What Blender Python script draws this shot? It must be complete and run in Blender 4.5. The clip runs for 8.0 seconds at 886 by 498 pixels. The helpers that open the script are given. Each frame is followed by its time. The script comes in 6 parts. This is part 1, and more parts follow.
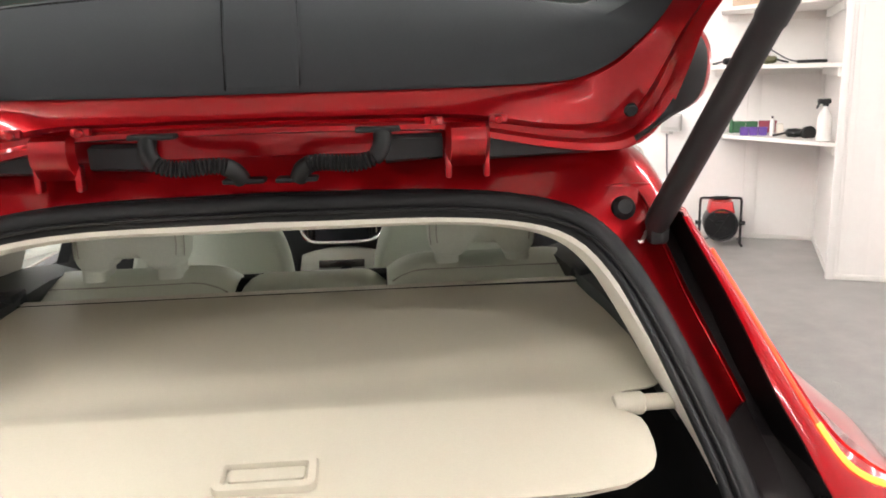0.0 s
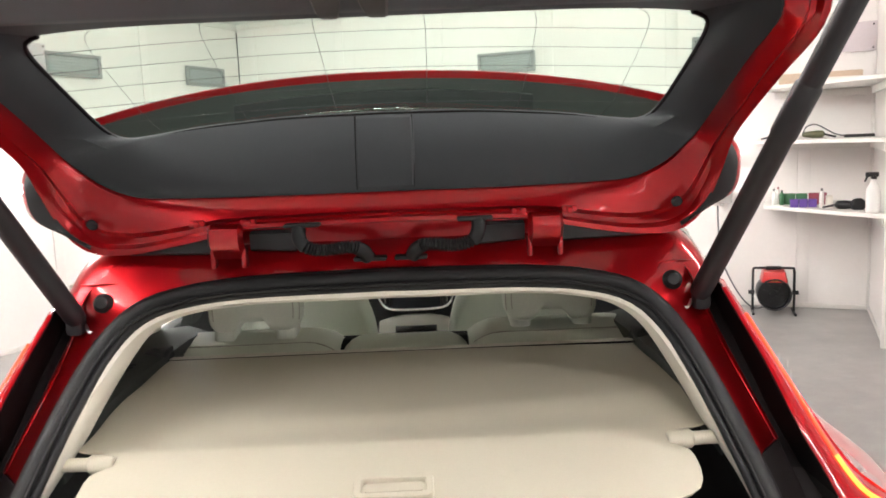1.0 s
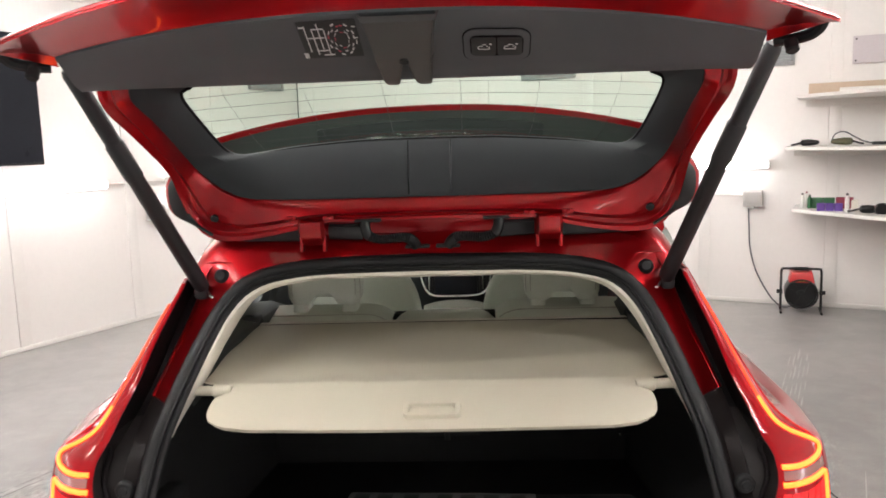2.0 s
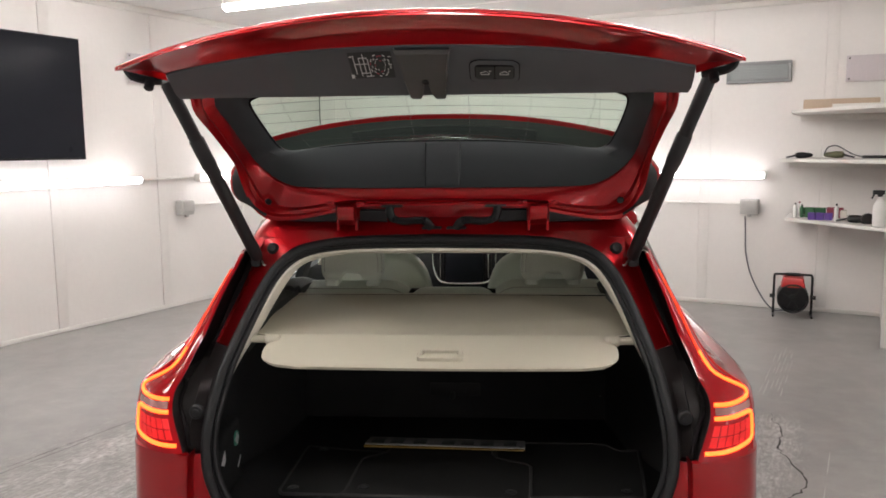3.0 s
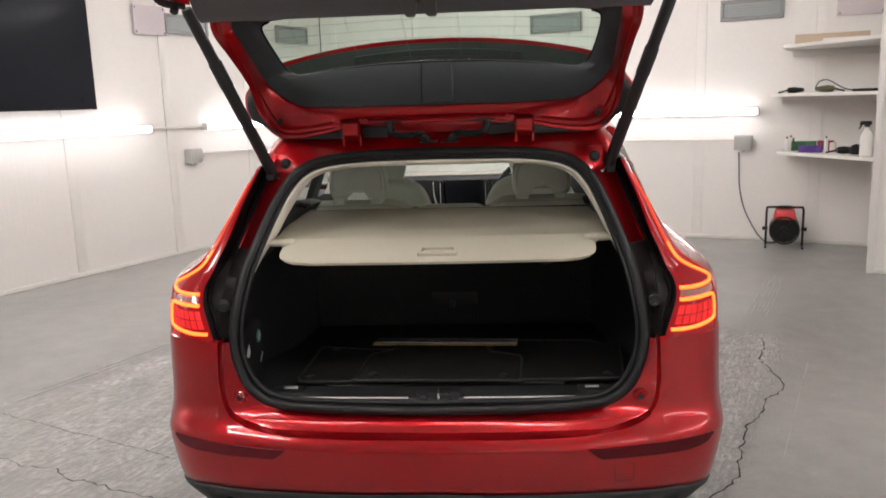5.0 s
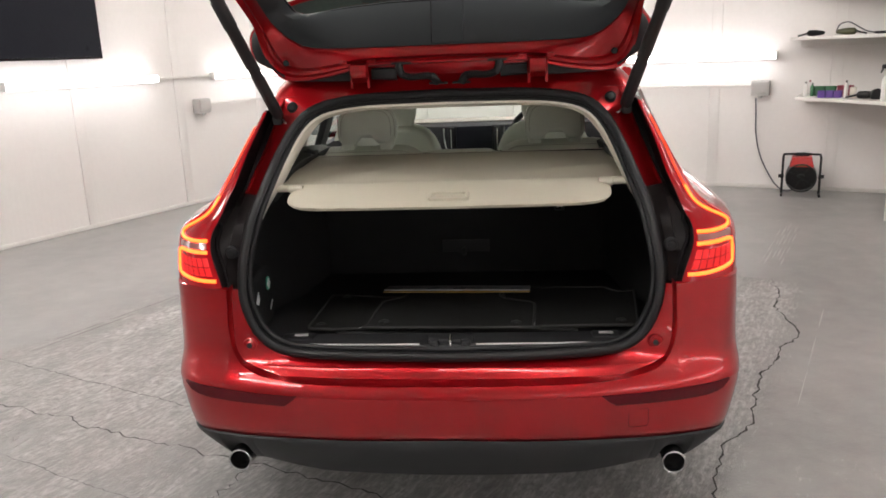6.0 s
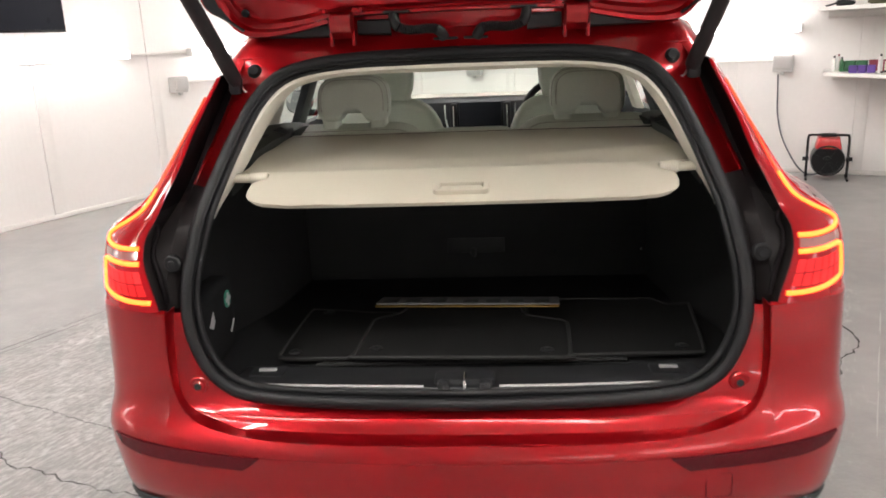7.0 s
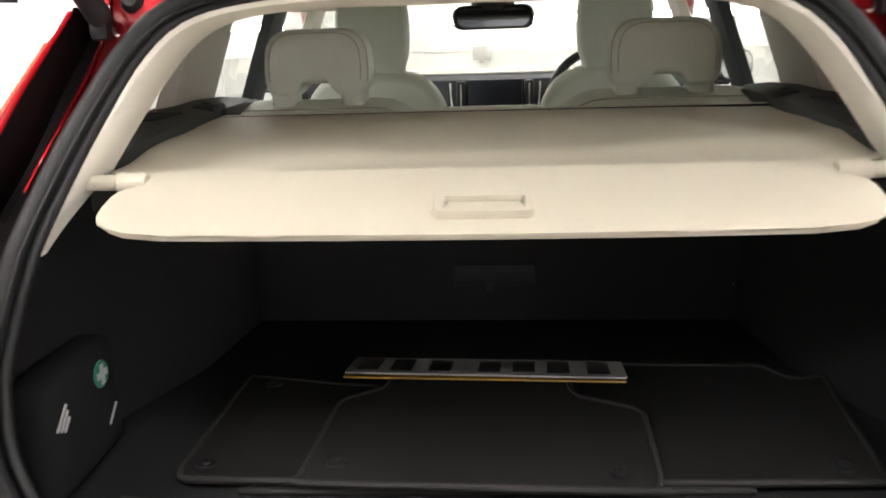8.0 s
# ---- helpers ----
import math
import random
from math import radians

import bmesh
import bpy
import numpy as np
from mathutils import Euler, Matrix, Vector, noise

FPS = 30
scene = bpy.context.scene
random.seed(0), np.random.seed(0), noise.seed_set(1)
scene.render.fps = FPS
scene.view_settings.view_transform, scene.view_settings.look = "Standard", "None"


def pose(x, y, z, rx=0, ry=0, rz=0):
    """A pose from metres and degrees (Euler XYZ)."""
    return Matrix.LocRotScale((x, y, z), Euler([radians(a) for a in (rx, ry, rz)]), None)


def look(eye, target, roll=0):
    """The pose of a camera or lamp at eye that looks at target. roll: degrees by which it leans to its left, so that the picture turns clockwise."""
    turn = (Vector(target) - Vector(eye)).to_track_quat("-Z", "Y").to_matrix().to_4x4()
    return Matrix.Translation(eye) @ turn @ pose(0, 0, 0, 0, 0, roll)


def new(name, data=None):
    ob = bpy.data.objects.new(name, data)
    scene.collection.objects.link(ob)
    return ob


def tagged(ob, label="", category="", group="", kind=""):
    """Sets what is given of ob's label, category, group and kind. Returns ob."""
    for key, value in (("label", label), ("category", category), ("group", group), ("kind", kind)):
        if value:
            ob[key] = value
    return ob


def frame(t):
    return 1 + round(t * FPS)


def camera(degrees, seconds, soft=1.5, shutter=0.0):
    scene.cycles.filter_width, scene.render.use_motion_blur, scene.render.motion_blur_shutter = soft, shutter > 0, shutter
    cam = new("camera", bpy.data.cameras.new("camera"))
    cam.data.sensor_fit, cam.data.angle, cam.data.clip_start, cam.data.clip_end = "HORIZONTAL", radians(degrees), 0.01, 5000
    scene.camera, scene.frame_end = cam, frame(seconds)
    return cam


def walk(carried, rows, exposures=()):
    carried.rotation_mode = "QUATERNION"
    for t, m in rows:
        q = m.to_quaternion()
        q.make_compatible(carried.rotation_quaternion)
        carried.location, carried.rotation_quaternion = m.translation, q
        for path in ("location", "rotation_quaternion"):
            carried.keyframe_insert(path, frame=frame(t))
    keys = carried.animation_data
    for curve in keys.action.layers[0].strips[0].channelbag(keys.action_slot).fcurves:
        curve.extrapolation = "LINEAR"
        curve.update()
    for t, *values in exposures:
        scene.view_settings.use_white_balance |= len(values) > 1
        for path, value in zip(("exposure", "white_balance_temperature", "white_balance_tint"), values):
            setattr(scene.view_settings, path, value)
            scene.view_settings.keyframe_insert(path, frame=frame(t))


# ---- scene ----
cam = camera(58.7, 8.0, soft=1.7, shutter=0.3)
PATH = [
    (0, (0.161, -0.645, 1.507), (0.303, 1.3, 1.064), -1.7),
    (0.5, (0.142, -0.747, 1.534), (0.209, 1.219, 1.168), -1.5),
    (1, (0.084, -0.922, 1.562), (0.105, 1.061, 1.296), -2.3),
    (1.5, (0.102, -1.144, 1.585), (0.078, 0.839, 1.331), -2.3),
    (2, (0.118, -1.387, 1.606), (0.023, 0.593, 1.339), -1.8),
    (3.3, (0.164, -1.93, 1.592), (0.036, 0.05, 1.343), -0.4),
    (3.5, (0.176, -1.982, 1.594), (0.042, -0.002, 1.343), -0.5),
    (4, (0.189, -2.075, 1.576), (0.046, -0.095, 1.332), -1.2),
    (4.5, (0.195, -2.097, 1.526), (0.052, -0.122, 1.247), -1.3),
    (5, (0.191, -2.11, 1.485), (0.05, -0.148, 1.122), -1.8),
    (6.3, (0.183, -2.012, 1.433), (0.004, -0.084, 0.933), -2.2),
    (6.5, (0.171, -1.895, 1.412), (-0.006, 0.031, 0.902), -2.0),
    (7, (0.099, -1.493, 1.371), (-0.056, 0.431, 0.85), -2.4),
    (7.5, (0.077, -1.089, 1.311), (-0.058, 0.837, 0.788), -1.8),
    (8, (0.033, -0.711, 1.254), (-0.126, 1.209, 0.715), -1.9),
]
EXPOSURES = [(0.0, 0.9), (1.0, 0.78), (1.6, 0.62), (2.2, 0.30), (3.3, -0.15), (4.5, -0.15), (5.2, 0.0), (6.5, 0.2), (7.2, 0.5), (7.5, 0.55), (8.0, 0.9)]
walk(cam, [(t, look(eye, target, roll)) for t, eye, target, roll in PATH], EXPOSURES)

# ---- world: the room is closed, so the world only gives a faint neutral base ----
world = bpy.data.worlds.new("world")
world.use_nodes = True
world.node_tree.nodes["Background"].inputs[0].default_value = (0.6, 0.65, 0.7, 1)
world.node_tree.nodes["Background"].inputs[1].default_value = 0.05
scene.world = world
WALL_GLOW, CEILING_GLOW = 10.5, 64.0

# ---- materials ----
def node(nt, kind, **inputs):
    n = nt.nodes.new(kind)
    for k, v in inputs.items():
        n.inputs[k.replace("_", " ")].default_value = v
    return n


def mat(name, color, rough=0.5, metal=0.0, vary=0.08, big=3.0, fine=60.0, bump=0.1, coat=0.0, spec=0.5, rvary=0.1, fine_bump=0.0015):
    """A surface with colour, gloss and relief that vary at two scales."""
    m = bpy.data.materials.new(name)
    m.use_nodes = True
    nt = m.node_tree
    b = nt.nodes["Principled BSDF"]
    b.inputs["Metallic"].default_value = metal
    b.inputs["Coat Weight"].default_value = coat
    b.inputs["Coat Roughness"].default_value = 0.02
    b.inputs["Specular IOR Level"].default_value = spec
    co = nt.nodes.new("ShaderNodeTexCoord")
    n1 = node(nt, "ShaderNodeTexNoise", Scale=big, Detail=4.0, Roughness=0.6)
    n2 = node(nt, "ShaderNodeTexNoise", Scale=fine, Detail=3.0, Roughness=0.6)
    for n in (n1, n2):
        nt.links.new(co.outputs["Object"], n.inputs["Vector"])
    add = nt.nodes.new("ShaderNodeMath")
    add.operation = "ADD"
    nt.links.new(n1.outputs["Fac"], add.inputs[0])
    nt.links.new(n2.outputs["Fac"], add.inputs[1])
    ramp = node(nt, "ShaderNodeMapRange")
    ramp.inputs["From Min"].default_value, ramp.inputs["From Max"].default_value = 0.5, 1.5
    ramp.inputs["To Min"].default_value, ramp.inputs["To Max"].default_value = 1 - vary, 1 + vary
    nt.links.new(add.outputs[0], ramp.inputs["Value"])
    mul = nt.nodes.new("ShaderNodeVectorMath")
    mul.operation = "SCALE"
    mul.inputs[0].default_value = color
    nt.links.new(ramp.outputs[0], mul.inputs["Scale"])
    nt.links.new(mul.outputs[0], b.inputs["Base Color"])
    rr = node(nt, "ShaderNodeMapRange")
    rr.inputs["From Min"].default_value, rr.inputs["From Max"].default_value = 0.3, 0.7
    rr.inputs["To Min"].default_value, rr.inputs["To Max"].default_value = max(0.02, rough - rvary * rough), min(1, rough + rvary * rough)
    nt.links.new(n1.outputs["Fac"], rr.inputs["Value"])
    nt.links.new(rr.outputs[0], b.inputs["Roughness"])
    if bump > 0:
        bp = node(nt, "ShaderNodeBump", Strength=bump, Distance=fine_bump)
        nt.links.new(n2.outputs["Fac"], bp.inputs["Height"])
        nt.links.new(bp.outputs[0], b.inputs["Normal"])
    return m


def glow(name, color, strength):
    m = bpy.data.materials.new(name)
    m.use_nodes = True
    b = m.node_tree.nodes["Principled BSDF"]
    b.inputs["Base Color"].default_value = (*color, 1)
    b.inputs["Emission Color"].default_value = (*color, 1)
    b.inputs["Emission Strength"].default_value = strength
    return m


def glass(name, tint, rough=0.0, weight=1.0):
    m = bpy.data.materials.new(name)
    m.use_nodes = True
    nt = m.node_tree
    out = nt.nodes["Material Output"]
    nt.nodes.remove(nt.nodes["Principled BSDF"])
    tr = nt.nodes.new("ShaderNodeBsdfTransparent")
    tr.inputs[0].default_value = (*tint, 1)
    gl = nt.nodes.new("ShaderNodeBsdfGlossy")
    gl.inputs["Roughness"].default_value = max(rough, 0.01)
    lw = nt.nodes.new("ShaderNodeLayerWeight")
    lw.inputs[0].default_value = 0.5
    pw = nt.nodes.new("ShaderNodeMath")
    pw.operation, pw.inputs[1].default_value = "POWER", 4.0
    fr = nt.nodes.new("ShaderNodeMath")
    fr.operation, fr.inputs[1].default_value, fr.inputs[2].default_value = "MULTIPLY_ADD", 0.75, 0.05
    nt.links.new(lw.outputs["Facing"], pw.inputs[0])
    nt.links.new(pw.outputs[0], fr.inputs[0])
    mx = nt.nodes.new("ShaderNodeMixShader")
    nt.links.new(fr.outputs[0], mx.inputs[0])
    nt.links.new(tr.outputs[0], mx.inputs[1])
    nt.links.new(gl.outputs[0], mx.inputs[2])
    nt.links.new(mx.outputs[0], out.inputs[0])
    return m


RED = mat("red_paint", (0.39, 0.0035, 0.008), 0.31, metal=0.75, vary=0.02, fine=900, bump=0, coat=1.0, spec=0.2, rvary=0.03)
BLACK = mat("black_plastic", (0.013, 0.013, 0.0145), 0.55, vary=0.15, fine=400, bump=0.25, fine_bump=0.0006)
GATE_TRIM = mat("charcoal_trim", (0.032, 0.034, 0.0375), 0.65, vary=0.12, fine=500, bump=0.3, spec=0.28, fine_bump=0.0006)
# charcoal trim again, with light bounced off the floor put into its colour
LOWERTRIM = mat("charcoal_trim_lightened", (0.080, 0.084, 0.091), 0.6, vary=0.12, fine=500, bump=0.3, spec=0.35, fine_bump=0.0006)
LATCHGREY = mat("mid_grey_plastic", (0.055, 0.053, 0.052), 0.5, vary=0.1, fine=400, bump=0.2, fine_bump=0.0005)
PANELBLACK = mat("brown_black_plastic", (0.018, 0.0145, 0.0145), 0.55, vary=0.15, fine=400, bump=0.25, spec=0.2, fine_bump=0.0006)
DEEPBLACK = mat("deep_black_plastic", (0.006, 0.0045, 0.005), 0.6, vary=0.15, fine=400, bump=0.2, spec=0.08, fine_bump=0.0006)
RUBBER = mat("black_rubber", (0.010, 0.010, 0.011), 0.5, vary=0.2, fine=120, bump=0.1, spec=0.3)
GLOSSBLACK = mat("gloss_black", (0.008, 0.008, 0.009), 0.12, vary=0.1, bump=0)
CARPET = mat("black_carpet", (0.023, 0.023, 0.024), 0.95, vary=0.35, fine=700, bump=0.8, spec=0.15, fine_bump=0.002)
# the same black carpet, coloured lighter to make up light on the walls
LOADLINING = mat("black_carpet_lightened", (0.031, 0.031, 0.032), 0.95, vary=0.3, fine=700, bump=0.8, spec=0.1, fine_bump=0.002)
MATFELT = mat("mat_carpet", (0.0155, 0.0152, 0.0148), 0.95, vary=0.25, fine=600, bump=0.8, spec=0.15, fine_bump=0.002)
MATEDGE = mat("mat_binding", (0.020, 0.0195, 0.019), 0.8, vary=0.2, fine=300, bump=0.5)
CREAM = mat("cream_trim", (0.70, 0.665, 0.585), 0.6, vary=0.05, fine=300, bump=0.15)
COVER = mat("cream_vinyl", (0.50, 0.465, 0.375), 0.55, vary=0.05, big=2.0, fine=350, bump=0.2, fine_bump=0.0006)
LEATHER = mat("pale_leather", (0.68, 0.71, 0.62), 0.5, vary=0.07, big=5, fine=180, bump=0.35, fine_bump=0.001)
LEDGE = mat("grey_green_trim", (0.055, 0.060, 0.056), 0.6, vary=0.1, fine=300, bump=0.2)
# beige plastic with the cabin's shade put into its colour
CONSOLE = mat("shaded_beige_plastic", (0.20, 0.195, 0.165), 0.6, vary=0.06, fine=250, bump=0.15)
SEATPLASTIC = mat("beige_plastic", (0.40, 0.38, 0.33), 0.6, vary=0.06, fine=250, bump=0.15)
DARKTRIM = mat("dark_grey_plastic", (0.022, 0.023, 0.026), 0.6, vary=0.12, fine=300, bump=0.25)
CHROME = mat("chrome", (0.75, 0.75, 0.76), 0.14, metal=1.0, vary=0.04, bump=0.02)
STEEL = mat("brushed_steel", (0.55, 0.55, 0.56), 0.3, metal=1.0, vary=0.08, fine=200, bump=0.1)
WHITE = mat("white_wall_panel", (0.78, 0.76, 0.73), 0.42, vary=0.035, big=0.9, fine=25, bump=0.06)
STRIPMAT = mat("white_cover_strip", (0.80, 0.775, 0.745), 0.38, vary=0.04, big=2, fine=40, bump=0.05)
CEILMAT = mat("white_ceiling", (0.80, 0.79, 0.77), 0.5, vary=0.03, big=0.7, fine=25, bump=0.05)
TRIMWHITE = mat("white_trim", (0.74, 0.72, 0.68), 0.5, vary=0.08, big=4, fine=60, bump=0.2)
GREYBOX = mat("grey_plastic_box", (0.50, 0.49, 0.47), 0.5, vary=0.06, fine=120, bump=0.05)
VENTGREY = mat("grey_vent_frame", (0.30, 0.31, 0.31), 0.5, vary=0.08, fine=90, bump=0.1)
VENTPANE = mat("grey_vent_pane", (0.36, 0.39, 0.39), 0.35, vary=0.08, fine=60, bump=0.05)
SCREEN = mat("dark_screen", (0.018, 0.019, 0.024), 0.3, vary=0.1, bump=0, spec=0.04)
SPOILERGREY = mat("grey_green_plastic", (0.034, 0.038, 0.036), 0.6, vary=0.12, fine=200, bump=0.1)
SIGNMAT = mat("pale_lilac_board", (0.58, 0.53, 0.55), 0.45, vary=0.05, fine=50, bump=0.05)
SHELFMAT = mat("white_shelf_board", (0.76, 0.74, 0.70), 0.5, vary=0.05, big=5, fine=80, bump=0.1)
CARDBOARD = mat("cardboard", (0.55, 0.43, 0.32), 0.8, vary=0.12, fine=80, bump=0.2)
HEATRED = mat("red_enamel", (0.50, 0.02, 0.02), 0.35, vary=0.08, fine=90, bump=0.05)
DARKMETAL = mat("black_steel", (0.015, 0.015, 0.016), 0.4, metal=0.3, vary=0.15, fine=150, bump=0.1)
PURPLE = mat("purple_plastic", (0.11, 0.05, 0.28), 0.4, vary=0.1, fine=90, bump=0.05)
GREEN = mat("green_plastic", (0.03, 0.13, 0.05), 0.45, vary=0.1, fine=90, bump=0.05)
CRIMSON = mat("red_plastic", (0.24, 0.03, 0.05), 0.45, vary=0.1, fine=90, bump=0.05)
WHITEPL = mat("white_plastic", (0.78, 0.77, 0.74), 0.4, vary=0.04, fine=90, bump=0.03)
OLIVE = mat("olive_tool", (0.10, 0.10, 0.05), 0.5, vary=0.15, fine=90, bump=0.1)
CABLE = mat("grey_cable", (0.10, 0.10, 0.11), 0.5, vary=0.1, fine=90, bump=0.05)
PLATEWHITE = mat("white_acrylic", (0.40, 0.40, 0.39), 0.22, vary=0.05, fine=90, bump=0.02)
PLATEAMBER = mat("yellow_acrylic", (0.42, 0.25, 0.05), 0.25, vary=0.06, fine=90, bump=0.02)
PLATEBLACK = mat("black_lettering", (0.012, 0.012, 0.013), 0.4, vary=0.1, bump=0)
AIDGREEN = mat("green_badge", (0.05, 0.30, 0.20), 0.5, vary=0.08, fine=200, bump=0.05)
PRINT = mat("white_print", (0.62, 0.62, 0.62), 0.5, vary=0.1, fine=200, bump=0)
PRINTRED = mat("red_print", (0.45, 0.05, 0.08), 0.5, vary=0.1, fine=200, bump=0)
CRACK = mat("dark_crack", (0.05, 0.048, 0.045), 0.95, vary=0.3, fine=120, bump=0.3)
JOINT = mat("grey_joint", (0.13, 0.128, 0.122), 0.8, vary=0.25, fine=90, bump=0.3)
LAMPRED = mat("red_lamp_lens", (0.14, 0.001, 0.003), 0.06, vary=0.25, big=30, fine=90, bump=0.05, spec=0.4)
LAMPRED.node_tree.nodes["Principled BSDF"].inputs["Emission Color"].default_value = (0.9, 0.01, 0.02, 1)
LAMPRED.node_tree.nodes["Principled BSDF"].inputs["Emission Strength"].default_value = 0.19
LAMPCLEAR = mat("clear_lamp_lens", (0.30, 0.12, 0.11), 0.15, vary=0.08, fine=90, bump=0.05, coat=1.0)
REFLECTOR = mat("dark_red_reflector", (0.085, 0.004, 0.008), 0.18, vary=0.2, fine=120, bump=0.05, spec=0.2)
# steel trim with the ceiling's bright reflection put into its pale colour
BRIGHTTRIM = mat("reflection_pale_trim", (0.62, 0.61, 0.60), 0.35, metal=0.3, vary=0.06, fine=200, bump=0.05)
LED = glow("led_strip", (1.0, 0.045, 0.008), 0.85)
LEDHOT = glow("led_strip_bar", (1.0, 0.105, 0.014), 4.2)
LAMPGLOW = glow("lamp_inner_glow", (0.9, 0.008, 0.011), 0.15)
TINEMARK = mat("pale_scratch", (0.42, 0.415, 0.40), 0.45, vary=0.3, fine=60, bump=0.2)
TUBE = glow("wall_light_tube", (1.0, 0.965, 0.99), WALL_GLOW)
CEILTUBE = glow("ceiling_light_tube", (1.0, 0.965, 0.94), CEILING_GLOW)
CLEAR = glass("clear_glass", (0.83, 0.92, 0.87))
TINT = glass("green_tinted_glass", (0.64, 0.76, 0.68))
# mirror glass with a dark reflection put into its colour
DIMMIRROR = mat("darkened_mirror_glass", (0.22, 0.24, 0.26), 0.05, metal=1.0, vary=0.0, bump=0)
MIRROR = mat("mirror_glass", (0.8, 0.8, 0.8), 0.03, metal=1.0, vary=0.0, bump=0)
TYRE = mat("tyre_rubber", (0.02, 0.02, 0.02), 0.8, vary=0.15, fine=90, bump=0.2)


def floor_material():
    """Grey painted concrete, worn to paler rough patches, with scuffs."""
    m = mat("painted_concrete", (0.2, 0.2, 0.2), 0.4, bump=0)
    nt = m.node_tree
    b = nt.nodes["Principled BSDF"]
    co = nt.nodes.new("ShaderNodeTexCoord")
    big = node(nt, "ShaderNodeTexNoise", Scale=0.55, Detail=5.0, Roughness=0.6)
    mid = node(nt, "ShaderNodeTexNoise", Scale=5.0, Detail=8.0, Roughness=0.72)
    stretch = nt.nodes.new("ShaderNodeMapping")
    stretch.vector_type = "TEXTURE"
    stretch.inputs["Rotation"].default_value = (0, 0, radians(65.4))
    stretch.inputs["Scale"].default_value = (2.6, 0.62, 1.0)
    drag = node(nt, "ShaderNodeTexNoise", Scale=36.0, Detail=9.0, Roughness=0.74)
    along = nt.nodes.new("ShaderNodeMapping")
    along.vector_type = "TEXTURE"
    along.inputs["Rotation"].default_value = (0, 0, radians(65.4))
    tines = node(nt, "ShaderNodeTexWave", Scale=9.0, Distortion=4.5, Detail=3.0)
    tines.bands_direction = "Y"
    nt.links.new(co.outputs["Object"], along.inputs["Vector"])
    nt.links.new(along.outputs[0], tines.inputs["Vector"])
    fine = node(nt, "ShaderNodeTexNoise", Scale=90.0, Detail=3.0)
    flake = node(nt, "ShaderNodeTexNoise", Scale=30.0, Detail=6.0, Roughness=0.7)
    nt.links.new(co.outputs["Object"], stretch.inputs["Vector"])
    nt.links.new(stretch.outputs[0], drag.inputs["Vector"])
    for n in (big, mid, fine, flake):
        nt.links.new(co.outputs["Object"], n.inputs["Vector"])
    # the rough worn bay: a strip along the room, with sharp straight edges
    sep = nt.nodes.new("ShaderNodeSeparateXYZ")
    nt.links.new(along.outputs[0], sep.inputs[0])
    bay = nt.nodes.new("ShaderNodeMapping")
    bay.vector_type = "TEXTURE"
    bay.inputs["Rotation"].default_value = (0, 0, radians(65.4))
    bay.inputs["Scale"].default_value = (3.2, 0.55, 1.0)
    left = node(nt, "ShaderNodeTexNoise", Scale=2.4, Detail=6.0, Roughness=0.68)
    nt.links.new(co.outputs["Object"], bay.inputs["Vector"])
    nt.links.new(bay.outputs[0], left.inputs["Vector"])

    def math_node(op, *vals):
        n = nt.nodes.new("ShaderNodeMath")
        n.operation = op
        for i, v in enumerate(vals):
            if isinstance(v, (int, float)):
                n.inputs[i].default_value = v
            else:
                nt.links.new(v, n.inputs[i])
        return n.outputs[0]

    def ramp(v, lo, hi, to0=0.0, to1=1.0):
        n = node(nt, "ShaderNodeMapRange")
        n.inputs["From Min"].default_value, n.inputs["From Max"].default_value = lo, hi
        n.inputs["To Min"].default_value, n.inputs["To Max"].default_value = to0, to1
        nt.links.new(v, n.inputs["Value"])
        return n.outputs[0]

    jag = math_node("MULTIPLY", math_node("SUBTRACT", mid.outputs["Fac"], 0.5), 0.22)
    run, over = math_node("ADD", sep.outputs[0], jag), math_node("MULTIPLY_ADD", sep.outputs[1], -1.0, jag)
    inside = math_node("MULTIPLY", math_node("MULTIPLY", ramp(over, -3.12, -2.68), ramp(over, 0.76, 0.52)), ramp(run, 3.45, 3.15))
    # paint left standing in streaks, and more of it towards the near end
    worn = math_node("MULTIPLY", inside, math_node("ADD", ramp(left.outputs["Fac"], 0.36, 0.62, 0.35, 1.0), ramp(run, -0.6, 0.6, -0.25, 0.05)))
    area = math_node("SUBTRACT", math_node("MULTIPLY", worn, 1.15), 0.22)
    grain = math_node("ADD", math_node("MULTIPLY", drag.outputs["Fac"], 0.7), math_node("MULTIPLY", mid.outputs["Fac"], 0.5))
    comb = math_node("MULTIPLY", math_node("MULTIPLY", tines.outputs["Fac"], worn), 0.05)
    wear = math_node("ADD", math_node("MULTIPLY", area, 0.28), math_node("ADD", grain, comb))
    mask = node(nt, "ShaderNodeMapRange")
    mask.inputs["From Min"].default_value, mask.inputs["From Max"].default_value = 0.64, 0.94
    nt.links.new(wear, mask.inputs["Value"])
    tone = nt.nodes.new("ShaderNodeValToRGB")
    tone.color_ramp.elements[0].position, tone.color_ramp.elements[0].color = 0.38, (0.245, 0.240, 0.231, 1)
    tone.color_ramp.elements[1].position, tone.color_ramp.elements[1].color = 0.62, (0.35, 0.342, 0.327, 1)
    nt.links.new(math_node("ADD", math_node("MULTIPLY", big.outputs["Fac"], 0.55), math_node("MULTIPLY", mid.outputs["Fac"], 0.45)), tone.inputs[0])
    bare = nt.nodes.new("ShaderNodeValToRGB")
    bare.color_ramp.elements[0].position, bare.color_ramp.elements[0].color = 0.41, (0.27, 0.263, 0.252, 1)
    bare.color_ramp.elements[1].position, bare.color_ramp.elements[1].color = 0.56, (0.66, 0.65, 0.63, 1)
